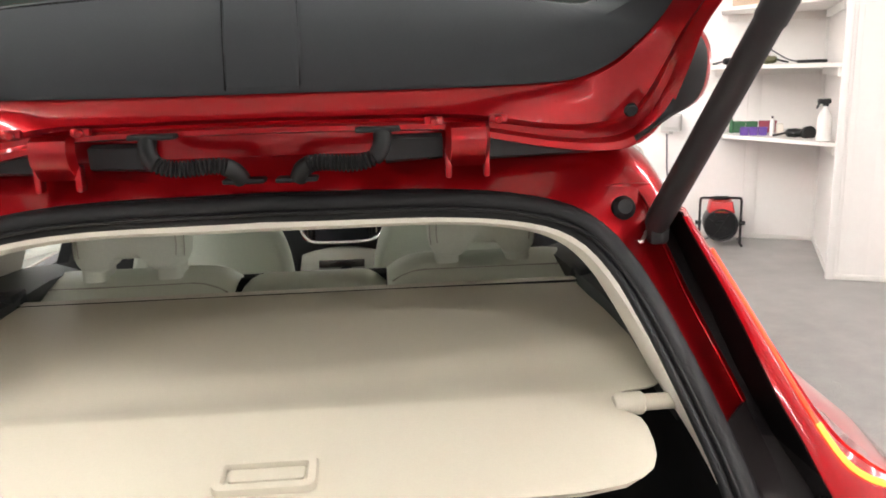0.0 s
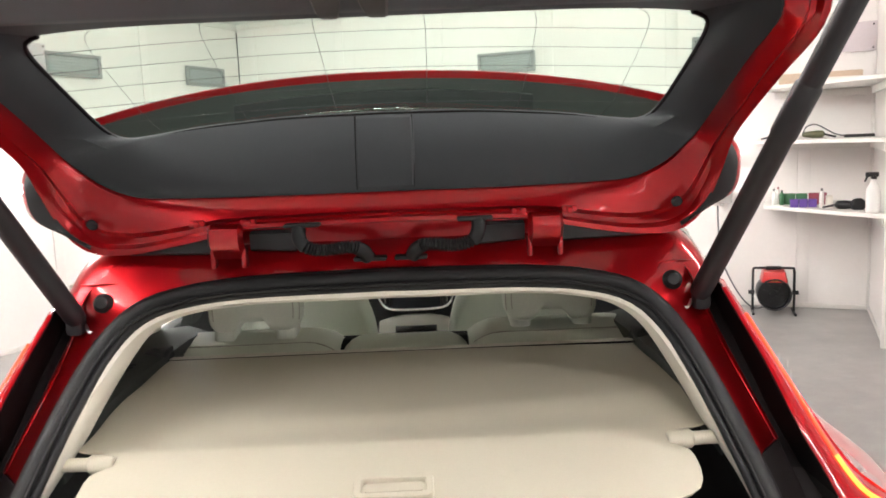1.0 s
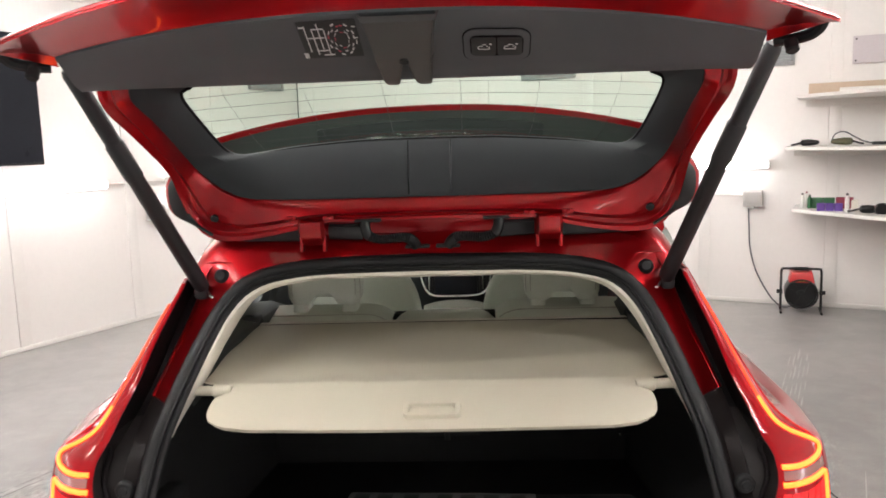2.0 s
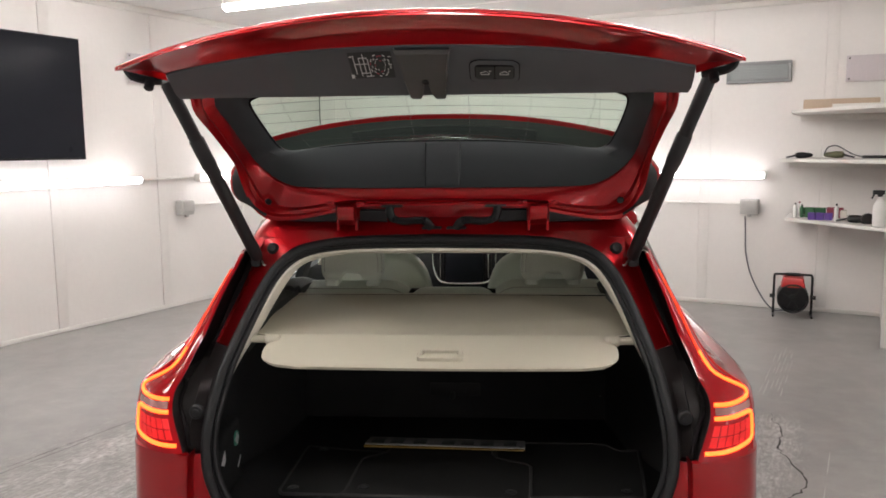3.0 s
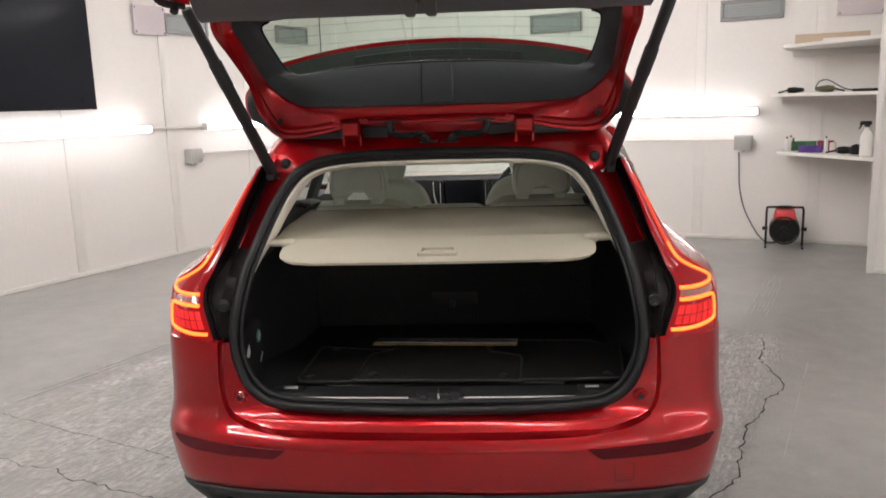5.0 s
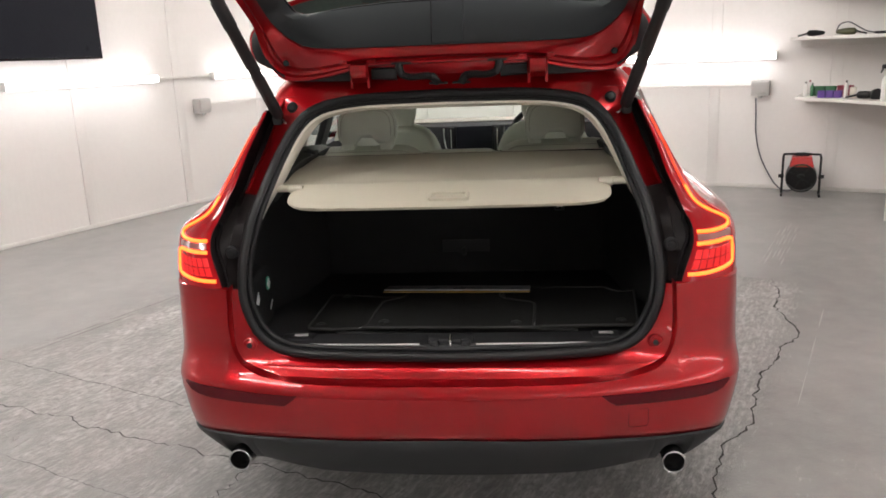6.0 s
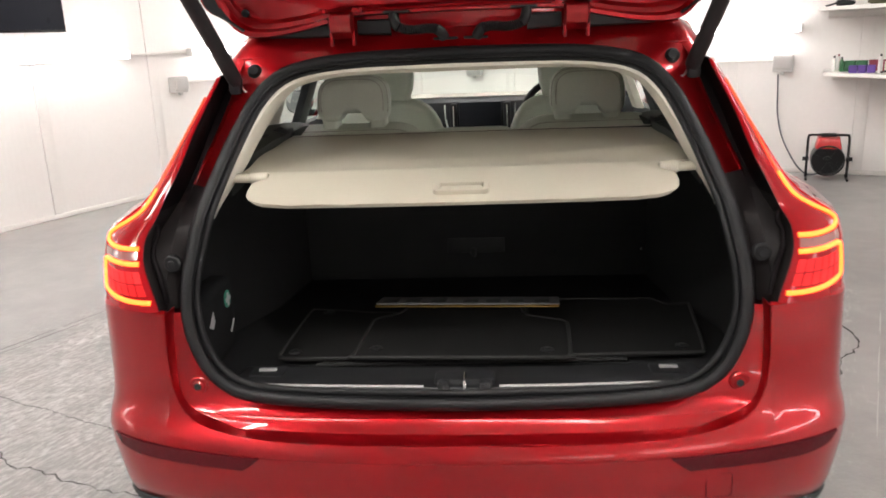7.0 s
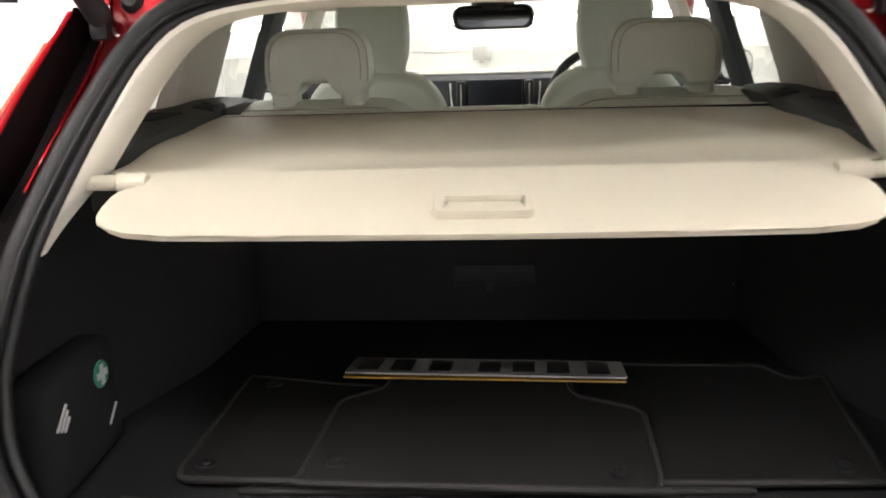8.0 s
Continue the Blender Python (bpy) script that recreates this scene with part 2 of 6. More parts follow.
    nt.links.new(math_node("ADD", math_node("MULTIPLY", drag.outputs["Fac"], 0.5), math_node("MULTIPLY", flake.outputs["Fac"], 0.5)), bare.inputs[0])
    mix = nt.nodes.new("ShaderNodeMix")
    mix.data_type = "RGBA"
    nt.links.new(mask.outputs[0], mix.inputs["Factor"])
    nt.links.new(tone.outputs[0], mix.inputs["A"])
    nt.links.new(bare.outputs[0], mix.inputs["B"])
    nt.links.new(mix.outputs["Result"], b.inputs["Base Color"])
    rough = node(nt, "ShaderNodeMapRange")
    rough.inputs["To Min"].default_value, rough.inputs["To Max"].default_value = 0.38, 0.36
    nt.links.new(mask.outputs[0], rough.inputs["Value"])
    nt.links.new(rough.outputs[0], b.inputs["Roughness"])
    h = math_node("ADD", math_node("MULTIPLY", math_node("ADD", math_node("MULTIPLY", drag.outputs["Fac"], 0.5), math_node("MULTIPLY", flake.outputs["Fac"], 0.5)), mask.outputs[0]), math_node("MULTIPLY", fine.outputs["Fac"], 0.15))
    bp = node(nt, "ShaderNodeBump", Strength=1.0, Distance=0.012)
    nt.links.new(h, bp.inputs["Height"])
    nt.links.new(bp.outputs[0], b.inputs["Normal"])
    return m


FLOORMAT = floor_material()
ADDED_SHUTTER = mat("added_shutter_grey", (0.32, 0.32, 0.325), 0.5, vary=0.1, big=2, fine=40, bump=0.1)


def panel_material():
    """White coated steel panel: faint upright ribs, streaks and grime."""
    m = mat("white_ribbed_panel", (0.80, 0.775, 0.745), 0.38, vary=0.03, big=0.9, fine=25, bump=0)
    nt = m.node_tree
    b = nt.nodes["Principled BSDF"]
    co = nt.nodes.new("ShaderNodeTexCoord")
    wave = node(nt, "ShaderNodeTexWave", Scale=6.5, Distortion=0.4, Detail=1.0)
    mp = nt.nodes.new("ShaderNodeMapping")
    mp.inputs["Scale"].default_value = (9.0, 1.0, 0.35)
    streak = node(nt, "ShaderNodeTexNoise", Scale=3.0, Detail=5.0, Roughness=0.65)
    nt.links.new(co.outputs["Object"], wave.inputs["Vector"])
    nt.links.new(co.outputs["Object"], mp.inputs["Vector"])
    nt.links.new(mp.outputs[0], streak.inputs["Vector"])
    h = nt.nodes.new("ShaderNodeMath")
    h.operation, h.inputs[1].default_value = "MULTIPLY_ADD", 0.35
    nt.links.new(streak.outputs["Fac"], h.inputs[0])
    nt.links.new(wave.outputs["Fac"], h.inputs[2])
    bp = node(nt, "ShaderNodeBump", Strength=0.12, Distance=0.002)
    nt.links.new(h.outputs[0], bp.inputs["Height"])
    nt.links.new(bp.outputs[0], b.inputs["Normal"])
    return m


WALLPANEL = panel_material()

# ---- building helpers ----
def part(name, bm, material, parent=None, label="", smooth=40, solid=0.0, offset=0.0):
    bmesh.ops.recalc_face_normals(bm, faces=bm.faces)
    me = bpy.data.meshes.new(name)
    bm.to_mesh(me)
    bm.free()
    me.materials.append(material)
    if smooth:
        me.polygons.foreach_set("use_smooth", [True] * len(me.polygons))
        me.set_sharp_from_angle(angle=radians(smooth))
    ob = new(name, me)
    if parent:
        # a fourth level goes up to its part
        ob.parent = parent.parent if parent.parent and parent.parent.parent else parent
    if label:
        tagged(ob, label)
    if solid:
        s = ob.modifiers.new("thickness", "SOLIDIFY")
        s.thickness, s.offset = solid, offset
    return ob


def curve_points(pts, n):
    """n points along a Catmull-Rom curve through pts, evenly spaced by arc."""
    p = np.array(pts, float)
    a = np.vstack([2 * p[0] - p[1], p, 2 * p[-1] - p[-2]])
    out = []
    for i in range(1, len(a) - 2):
        for t in np.linspace(0, 1, 12, endpoint=False):
            out.append(0.5 * (2 * a[i] + (a[i + 1] - a[i - 1]) * t + (2 * a[i - 1] - 5 * a[i] + 4 * a[i + 1] - a[i + 2]) * t * t + (3 * a[i] - a[i - 1] - 3 * a[i + 1] + a[i + 2]) * t ** 3))
    out = np.array(out + [p[-1]])
    d = np.concatenate([[0], np.cumsum(np.linalg.norm(np.diff(out, axis=0), axis=1))])
    s = np.linspace(0, d[-1], n)
    return np.stack([np.interp(s, d, out[:, k]) for k in range(out.shape[1])], 1)


def loft(bm, rows, close=False, cap=False):
    vs = [[bm.verts.new(tuple(map(float, q))) for q in r] for r in rows]
    for r0, r1 in zip(vs, vs[1:]):
        n = len(r0)
        for i in range(n if close else n - 1):
            j = (i + 1) % n
            bm.faces.new((r0[i], r0[j], r1[j], r1[i]))
    if cap:
        bm.faces.new(vs[0][::-1])
        bm.faces.new(vs[-1])
    return vs


def mirror_x(pts):
    """A half contour from x = 0 outwards, made whole from left to right."""
    p = np.array(pts, float)
    left = p[::-1].copy()
    left[:, 0] *= -1
    if p.shape[1] == 4:
        left[:, 2] *= -1
    return np.vstack([left[:-1] if abs(p[0][0]) < 1e-6 else left, p])


def tube(bm, pts, r, n=10, cap=True, close=False):
    """A round bar along pts; r may be one radius or one for each point."""
    p = np.array(pts, float)
    r = np.full(len(p), r) if np.isscalar(r) else np.array(r, float)
    up = np.array([0.31, 0.17, 0.93])
    rings = []
    for i in range(len(p)):
        a, b = p[i - 1] if (i or close) else p[0], p[(i + 1) % len(p)] if (i < len(p) - 1 or close) else p[-1]
        d = b - a
        d = d / (np.linalg.norm(d) + 1e-9)
        u = np.cross(d, up)
        if np.linalg.norm(u) < 0.05:
            u = np.cross(d, [1, 0, 0])
        u /= np.linalg.norm(u)
        up = np.cross(u, d)
        rings.append([p[i] + r[i] * (math.cos(k) * u + math.sin(k) * up) for k in np.linspace(0, 2 * math.pi, n, endpoint=False)])
    if close:
        rings.append(rings[0])
        vs = [[bm.verts.new(tuple(map(float, q))) for q in ring] for ring in rings[:-1]]
        vs.append(vs[0])
        for r0, r1 in zip(vs, vs[1:]):
            best = min(range(n), key=lambda s: (r0[0].co - r1[s].co).length) if r1 is vs[0] else 0
            for i in range(n):
                bm.faces.new((r0[i], r0[(i + 1) % n], r1[(i + 1 + best) % n], r1[(i + best) % n]))
    else:
        loft(bm, rings, close=True, cap=cap)


def box(bm, c, s, bevel=0.004, m=None, seg=2):
    """A bevelled block of size s round c, turned by m."""
    g = bmesh.ops.create_cube(bm, size=1.0)
    vs = g["verts"]
    for v in vs:
        v.co = Vector((v.co.x * s[0], v.co.y * s[1], v.co.z * s[2]))
    if bevel:
        es = list({e for v in vs for e in v.link_edges})
        r = bmesh.ops.bevel(bm, geom=es, offset=min(bevel, min(s) * 0.45), segments=seg, affect="EDGES", profile=0.5)
        vs = list({v for f in r["faces"] for v in f.verts} | {v for v in vs if v.is_valid})
    for v in vs:
        v.co = (m @ v.co if m else v.co) + Vector(c)


def slab(bm, outline, thick, axis=(0, 0, 1), bevel=0.0):
    """A plate: outline extruded along axis, with its upper rim rounded."""
    a = np.array(axis, float)
    p = np.array(outline, float)
    c = p.mean(0)
    rows = [p]
    if bevel:
        rows += [p + a * (thick - bevel), c + (p - c) * (1 - bevel / max(np.abs(p - c).max(), 1e-6)) + a * thick]
    else:
        rows.append(p + a * thick)
    loft(bm, rows, close=True, cap=True)


def disc(bm, c, r, depth, axis, n=24, bevel=0.0):
    a = Vector(axis).normalized()
    u = a.orthogonal().normalized()
    w = a.cross(u)
    ring = [Vector(c) + r * (math.cos(k) * u + math.sin(k) * w) for k in np.linspace(0, 2 * math.pi, n, endpoint=False)]
    slab(bm, ring, depth, a, bevel)


def rounded(w, h, r, n=5):
    """Outline of a rounded rectangle, as (u, v) round the origin."""
    out = []
    for sx, sy, a0 in ((1, 1, 0), (-1, 1, 90), (-1, -1, 180), (1, -1, 270)):
        for k in range(n + 1):
            a = radians(a0 + 90 * k / n)
            out.append((sx * (w / 2 - r) + r * math.cos(a), sy * (h / 2 - r) + r * math.sin(a)))
    return out


def thing(name, label, category, m=None, group="", kind=""):
    ob = new(name)
    ob.matrix_basis = m or Matrix.Identity(4)
    ob.empty_display_size = 0.1
    return tagged(ob, label, category, group, kind)


# The room stands turned against the car: a runs along the far wall, b towards it.
ROOM = pose(0, 0, 0, 0, 0, -24.6)


def at_room(a, b, z, rz=0):
    return ROOM @ pose(a, b, z, 0, 0, rz)


LEFT, FAR, RIGHT, NEAR, TOP = -5.35, 6.71, 3.2, -5.2, 2.98
NIB_A, NIB_B = 1.08, 5.41

# ---- room ----
def structure(name, bm, material, label, m=ROOM, smooth=40):
    ob = part(name, bm, material, None, label, smooth)
    ob.matrix_basis = m
    return tagged(ob, label, kind="structure")


bm = bmesh.new()
bmesh.ops.create_grid(bm, x_segments=40, y_segments=40, size=0.5)
for v in bm.verts:
    v.co = Vector((v.co.x * 9.4 - 1.05, v.co.y * 12.8 + 0.75, 0))
bmesh.ops.transform(bm, matrix=ROOM, verts=bm.verts)
structure("floor", bm, FLOORMAT, "grey painted concrete floor with worn pale patches and cracks", Matrix.Identity(4))

bm = bmesh.new()
box(bm, (-1.05, 0.75, TOP + 0.05), (9.4, 12.8, 0.1), 0)
for b in np.arange(-4.9, 6.6, 1.15):
    box(bm, (-1.05, b, TOP - 0.002), (9.0, 0.035, 0.012), 0.003)
structure("ceiling", bm, CEILMAT, "white panelled ceiling with narrow joint strips")


def wall(name, m, length, height, joints, label, width=0.1):
    """A wall along local x from 0 to length, facing local -y, clad with panels and joint strips."""
    bm = bmesh.new()
    box(bm, (length / 2, 0.13, height / 2), (length, 0.14, height), 0)
    w = structure(name, bm, WHITE, label, m)
    edges = [0.0, *joints, length]
    for x0, x1 in zip(edges, edges[1:]):
        bm = bmesh.new()
        box(bm, ((x0 + x1) / 2, 0.0, height / 2), (x1 - x0 - 0.002, 0.05, height), 0.003, seg=1)
        part("wall_panel", bm, WALLPANEL, w, smooth=30)
    for x in joints:
        bm = bmesh.new()
        box(bm, (x + width / 2, -0.029, height / 2), (width, 0.008, height), 0.002)
        part("joint_strip", bm, STRIPMAT, w)
    bm = bmesh.new()
    box(bm, (length / 2, -0.031, 0.02), (length, 0.014, 0.04), 0.006)
    part("baseboard", bm, TRIMWHITE, w)
    bm = bmesh.new()
    box(bm, (length / 2, -0.035, height - 0.03), (length, 0.03, 0.06), 0.006)
    part("cornice", bm, TRIMWHITE, w)
    return w


wall("wall_far", at_room(LEFT, FAR + 0.03, 0), NIB_A - LEFT, TOP, [j - LEFT for j in (-5.2, -4.06, -2.9, -1.75, -0.6, 0.51)], "white insulated panel wall with joint strips")
wall("wall_left", at_room(LEFT - 0.03, NEAR, 0, 90), FAR - NEAR, TOP, [b - NEAR for b in (-4.35, -3.15, -1.96, -0.77, 0.43, 1.62, 2.82, 4.01, 5.21)], "white insulated panel wall with joint strips")
wall("wall_nib_side", at_room(NIB_A + 0.03, FAR, 0, -90), FAR - NIB_B, TOP, [], "white return wall beside the shelves")
wall("wall_nib_front", at_room(NIB_A, NIB_B + 0.03, 0), RIGHT - NIB_A, TOP, [1.1], "white panel wall standing forward of the shelves")
bm = bmesh.new()
box(bm, (NIB_A + 0.004, NIB_B + 0.004, TOP / 2), (0.05, 0.05, TOP), 0.004)
structure("corner_trim", bm, WHITE, "white corner strip on the edge of the return wall")
bm = bmesh.new()
box(bm, (NIB_A - 0.002, FAR + 0.002, TOP / 2), (0.03, 0.03, TOP), 0.004)
structure("corner_trim", bm, WHITE, "white corner strip where two walls meet")
wall("wall_right", at_room(RIGHT + 0.03, NIB_B, 0, -90), NIB_B - NEAR, TOP, [1.2, 2.4, 3.6, 4.8, 6.0, 7.2, 8.4, 9.6], "white insulated panel wall with joint strips")
wall("wall_near", at_room(RIGHT, NEAR - 0.03, 0, 180), RIGHT - LEFT, TOP, [1.15, 7.4], "white panel wall round an added grey shutter")
# unseen slatted shutter, added so that its grey damps light on the tail
bm = bmesh.new()
for z in np.arange(0.06, 2.75, 0.12):
    box(bm, (-0.95, NEAR + 0.012, z), (6.2, 0.03, 0.114), 0.010, seg=1)
structure("roller_shutter", bm, ADDED_SHUTTER, "grey shutter behind the car, unseen, added to damp the light")


# ---- lights ----
def batten(m, length, label, group, lit=TUBE):
    """A tube light: a slim white body with a glowing round diffuser below or before it; local x along it, -y outwards."""
    th = thing("batten_light", label, "light", m, group)
    bm = bmesh.new()
    box(bm, (length / 2, 0.03, 0), (length, 0.05, 0.06), 0.008)
    part("body", bm, WHITEPL, th)
    bm = bmesh.new()
    n = 10
    ring = [(0.030 * math.cos(a), 0.034 * math.sin(a)) for a in np.linspace(0, 2 * math.pi, n, endpoint=False)]
    rows = []
    for x, s in ((0.004, 0.6), (0.02, 1), (length - 0.02, 1), (length - 0.004, 0.6)):
        rows.append([(x, -0.022 + s * u, s * v) for u, v in ring])
    loft(bm, rows, close=True, cap=True)
    part("diffuser", bm, lit, th, "glowing white tube")
    for x in (0.0, length):
        bm = bmesh.new()
        box(bm, (x, 0.0, 0), (0.012, 0.075, 0.075), 0.01)
        part("end_cap", bm, WHITEPL, th)
    return th


WL = "lit white tube light mounted along the wall"
batten(at_room(LEFT + 0.085, 2.15, 1.325, 90), 1.57, WL, "wall tube lights")
batten(at_room(LEFT + 0.085, 0.45, 1.325, 90), 1.57, WL, "wall tube lights")
batten(at_room(LEFT + 0.085, 4.47, 1.32, 90), 1.57, WL, "wall tube lights")
batten(at_room(-1.55, FAR - 0.085, 1.315), 1.58, WL, "wall tube lights")
batten(at_room(-3.75, FAR - 0.085, 1.315), 1.58, WL, "wall tube lights")
# out of view on the right wall, added to brighten that side
batten(at_room(RIGHT - 0.085, 5.2, 1.32, -90), 1.57, WL, "wall tube lights")
batten(at_room(RIGHT - 0.085, 1.2, 1.32, -90), 1.57, WL, "wall tube lights")
# unseen tubes behind the viewpoint, added to brighten the tailgate and load space
for b in (-1.6, -3.6):
    batten(at_room(LEFT + 0.085, b, 1.325, 90), 1.57, WL, "wall tube lights")
for b in (-0.9, -3.0):
    batten(at_room(RIGHT - 0.085, b, 1.32, -90), 1.57, WL, "wall tube lights")
CL = "lit white tube light hanging under the ceiling"
# the tube at b -3.5 is unseen, added to brighten the tailgate's underside
for a, b in ((-4.35, 4.0), (-2.0, 4.0), (-4.35, 1.2), (-2.0, 1.2), (0.35, 1.2), (-2.0, -1.2), (0.2, -1.2), (-2.6, -3.5)):
    batten(at_room(a, b, TOP - 0.07) @ pose(0, 0, 0, 90, 0, 0), 1.57, CL, "ceiling tube lights", CEILTUBE)


# ---- things on the walls ----
def screen(m, w, h):
    th = thing("television", "large switched-off black flat television on the wall", "television", m)
    bm = bmesh.new()
    box(bm, (0, 0.025, 0), (w, 0.05, h), 0.006)
    part("casing", bm, GLOSSBLACK, th)
    bm = bmesh.new()
    box(bm, (0, -0.002, 0.004), (w - 0.02, 0.004, h - 0.03), 0.001)
    part("panel", bm, SCREEN, th, "dark glossy screen")
    bm = bmesh.new()
    box(bm, (0, 0.07, 0), (0.5, 0.06, 0.4), 0.01)
    part("bracket", bm, DARKMETAL, th)


screen(at_room(LEFT + 0.1, 2.20, 2.055, 90), 1.86, 1.05)


def conduit(name, label, m, length):
    bm = bmesh.new()
    box(bm, (length / 2, 0, 0), (length, 0.018, 0.022), 0.003)
    ob = part(name, bm, TRIMWHITE, None, label)
    ob.matrix_basis = m
    return tagged(ob, label, "conduit")


conduit("cable_conduit", "white square cable conduit between two tube lights", at_room(LEFT + 0.02, 3.73, 1.325, 90), 0.74)
conduit("cable_conduit", "white cable conduit running along the wall from a switch box", at_room(LEFT + 0.02, 4.42, 1.035, 90), 2.2)
conduit("cable_conduit", "white cable conduit running along the wall from a switch box", at_room(LEFT + 0.2, FAR - 0.02, 1.03), 5.0)


def switch_box(m):
    th = thing("switch_box", "grey plastic weatherproof socket box fixed to the wall", "socket", m, "socket boxes")
    bm = bmesh.new()
    box(bm, (0, 0.045, 0), (0.17, 0.09, 0.15), 0.012)
    part("body", bm, GREYBOX, th)
    bm = bmesh.new()
    box(bm, (0, -0.008, 0.012), (0.15, 0.02, 0.11), 0.008)
    part("cover", bm, GREYBOX, th)
    bm = bmesh.new()
    box(bm, (0, 0.03, -0.085), (0.035, 0.035, 0.03), 0.006)
    part("gland", bm, GREYBOX, th)


switch_box(at_room(LEFT + 0.1, 4.30, 1.02, 90))
switch_box(at_room(-0.105, FAR - 0.1, 1.005))
switch_box(at_room(-3.25, FAR - 0.1, 1.01))


def vent(m, w=0.585, h=0.20):
    th = thing("wall_vent", "grey framed rectangular vent panel high on the wall", "vent", m, "wall vents")
    bm = bmesh.new()
    box(bm, (0, 0.012, 0), (w, 0.02, h), 0.003)
    part("backing", bm, VENTGREY, th)
    for nm, c, s in (("frame_rail", (0, -0.006, h / 2 - 0.015), (w, 0.03, 0.03)), ("frame_rail", (0, -0.006, -h / 2 + 0.015), (w, 0.03, 0.03)),
                     ("frame_stile", (-w / 2 + 0.015, -0.005, 0), (0.03, 0.028, h - 0.06)), ("frame_stile", (w / 2 - 0.015, -0.005, 0), (0.03, 0.028, h - 0.06))):
        bm = bmesh.new()
        box(bm, c, s, 0.004)
        part(nm, bm, VENTGREY, th)
    for k in range(5):
        bm = bmesh.new()
        box(bm, (0, -0.004, (k - 2) * (h - 0.07) / 5), (w - 0.065, 0.006, (h - 0.07) / 5 - 0.002), 0.002, Euler((radians(12), 0, 0)).to_matrix())
        part("slat", bm, VENTPANE, th)


for b in (4.38, 6.10):
    vent(at_room(LEFT + 0.03, b, 2.37, 90))
vent(at_room(-0.075, FAR - 0.03, 2.303))
vent(at_room(-2.115, FAR - 0.03, 2.32))


def sign(m, w, h):
    th = thing("blank_board", "pale lilac blank board screwed to the wall", "sign", m, "blank boards")
    bm = bmesh.new()
    box(bm, (0, 0, 0), (w, 0.008, h), 0.002)
    part("board", bm, SIGNMAT, th)
    for sx in (-1, 1):
        for sz in (-1, 1):
            bm = bmesh.new()
            disc(bm, (sx * (w / 2 - 0.025), -0.003, sz * (h / 2 - 0.025)), 0.008, 0.005, (0, -1, 0), 8, 0.001)
            part("screw", bm, DARKMETAL, th)


sign(at_room(LEFT + 0.03, 3.90, 2.385, 90), 0.40, 0.28)
sign(at_room(0.88, FAR - 0.03, 2.295), 0.40, 0.235)


# ---- shelves with their clutter ----
def shelf(a0, z, label):
    """A corner shelf: its front edge runs aslant from the far wall to the edge of the nib wall."""
    th = thing("wall_shelf", label, "shelf", at_room(0, 0, z), "wall shelves")
    back, side = FAR - 0.005, NIB_A - 0.008
    bm = bmesh.new()
    slab(bm, [(a, b, -0.028) for a, b in ((a0, back), (a0, 6.22), (a0 + 0.012, 6.20), (side - 0.01, NIB_B + 0.03), (side, NIB_B + 0.03), (side, back))], 0.028, (0, 0, 1), 0.003)
    part("board", bm, SHELFMAT, th)
    bm = bmesh.new()
    box(bm, ((a0 + side) / 2 + 0.02, back - 0.012, -0.060), (side - a0 - 0.06, 0.02, 0.06), 0.003)
    part("batten", bm, TRIMWHITE, th)
    bm = bmesh.new()
    box(bm, (side - 0.012, 6.05, -0.060), (0.02, 1.1, 0.06), 0.003)
    part("end_support", bm, TRIMWHITE, th)
    return th


SH1, SH2, SH3 = 1.915, 1.478, 0.945
shelf(0.27, SH1, "white wooden corner shelf carrying cardboard lengths")
shelf(0.185, SH2, "white wooden corner shelf carrying small tools")
shelf(0.255, SH3, "white wooden corner shelf carrying bottles and bins")


def piece(name, label, category, m, bm, material, group=""):
    ob = part(name, bm, material, None, label)
    ob.matrix_basis = m
    return tagged(ob, label, category, group)


bm = bmesh.new()
box(bm, (0, 0, 0.05), (0.62, 0.16, 0.10), 0.006)
piece("cardboard_length", "long brown cardboard offcut lying on the shelf", "cardboard", at_room(0.66, FAR - 0.2, SH1), bm, CARDBOARD)
bm = bmesh.new()
box(bm, (0, 0, 0.025), (0.46, 0.12, 0.05), 0.005)
piece("packing_board", "flat white packing board lying on the shelf", "board", at_room(0.82, FAR - 0.30, SH1, 1), bm, SHELFMAT)


def hand_tool(a, b, z, rz, material, size, label):
    th = thing("power_tool", label, "tool", at_room(a, b, z, rz))
    bm = bmesh.new()
    rows = []
    for x, r in ((-0.5, 0.5), (-0.42, 0.9), (-0.1, 1.0), (0.2, 0.8), (0.4, 0.6), (0.5, 0.3)):
        rows.append([(x * size, 0.45 * size * r * math.cos(k) * 0.5, size * 0.2 + size * 0.2 * r * math.sin(k)) for k in np.linspace(0, 2 * math.pi, 10, endpoint=False)])
    loft(bm, rows, close=True, cap=True)
    part("body", bm, material, th)
    bm = bmesh.new()
    tube(bm, curve_points([(-0.5 * size, 0, 0.2 * size), (-0.75 * size, 0.02, 0.12 * size), (-1.0 * size, 0.03, 0.06 * size)], 8), 0.008)
    part("grip", bm, DARKMETAL, th)
    return th


hand_tool(0.37, FAR - 0.2, SH2, 10, DARKMETAL, 0.15, "small black hand tool lying on the shelf")
hand_tool(0.62, FAR - 0.2, SH2, 180, OLIVE, 0.17, "olive power tool lying on the shelf")
bm = bmesh.new()
tube(bm, curve_points([(-0.12, 0, 0.04), (-0.09, 0, 0.10), (-0.02, 0, 0.115), (0.06, 0, 0.07), (0.12, 0.01, 0.035), (0.2, 0, 0.012)], 22), 0.006, 8)
piece("cable_loop", "looped black cable lying on the shelf", "cable", at_room(0.66, FAR - 0.22, SH2), bm, CABLE)
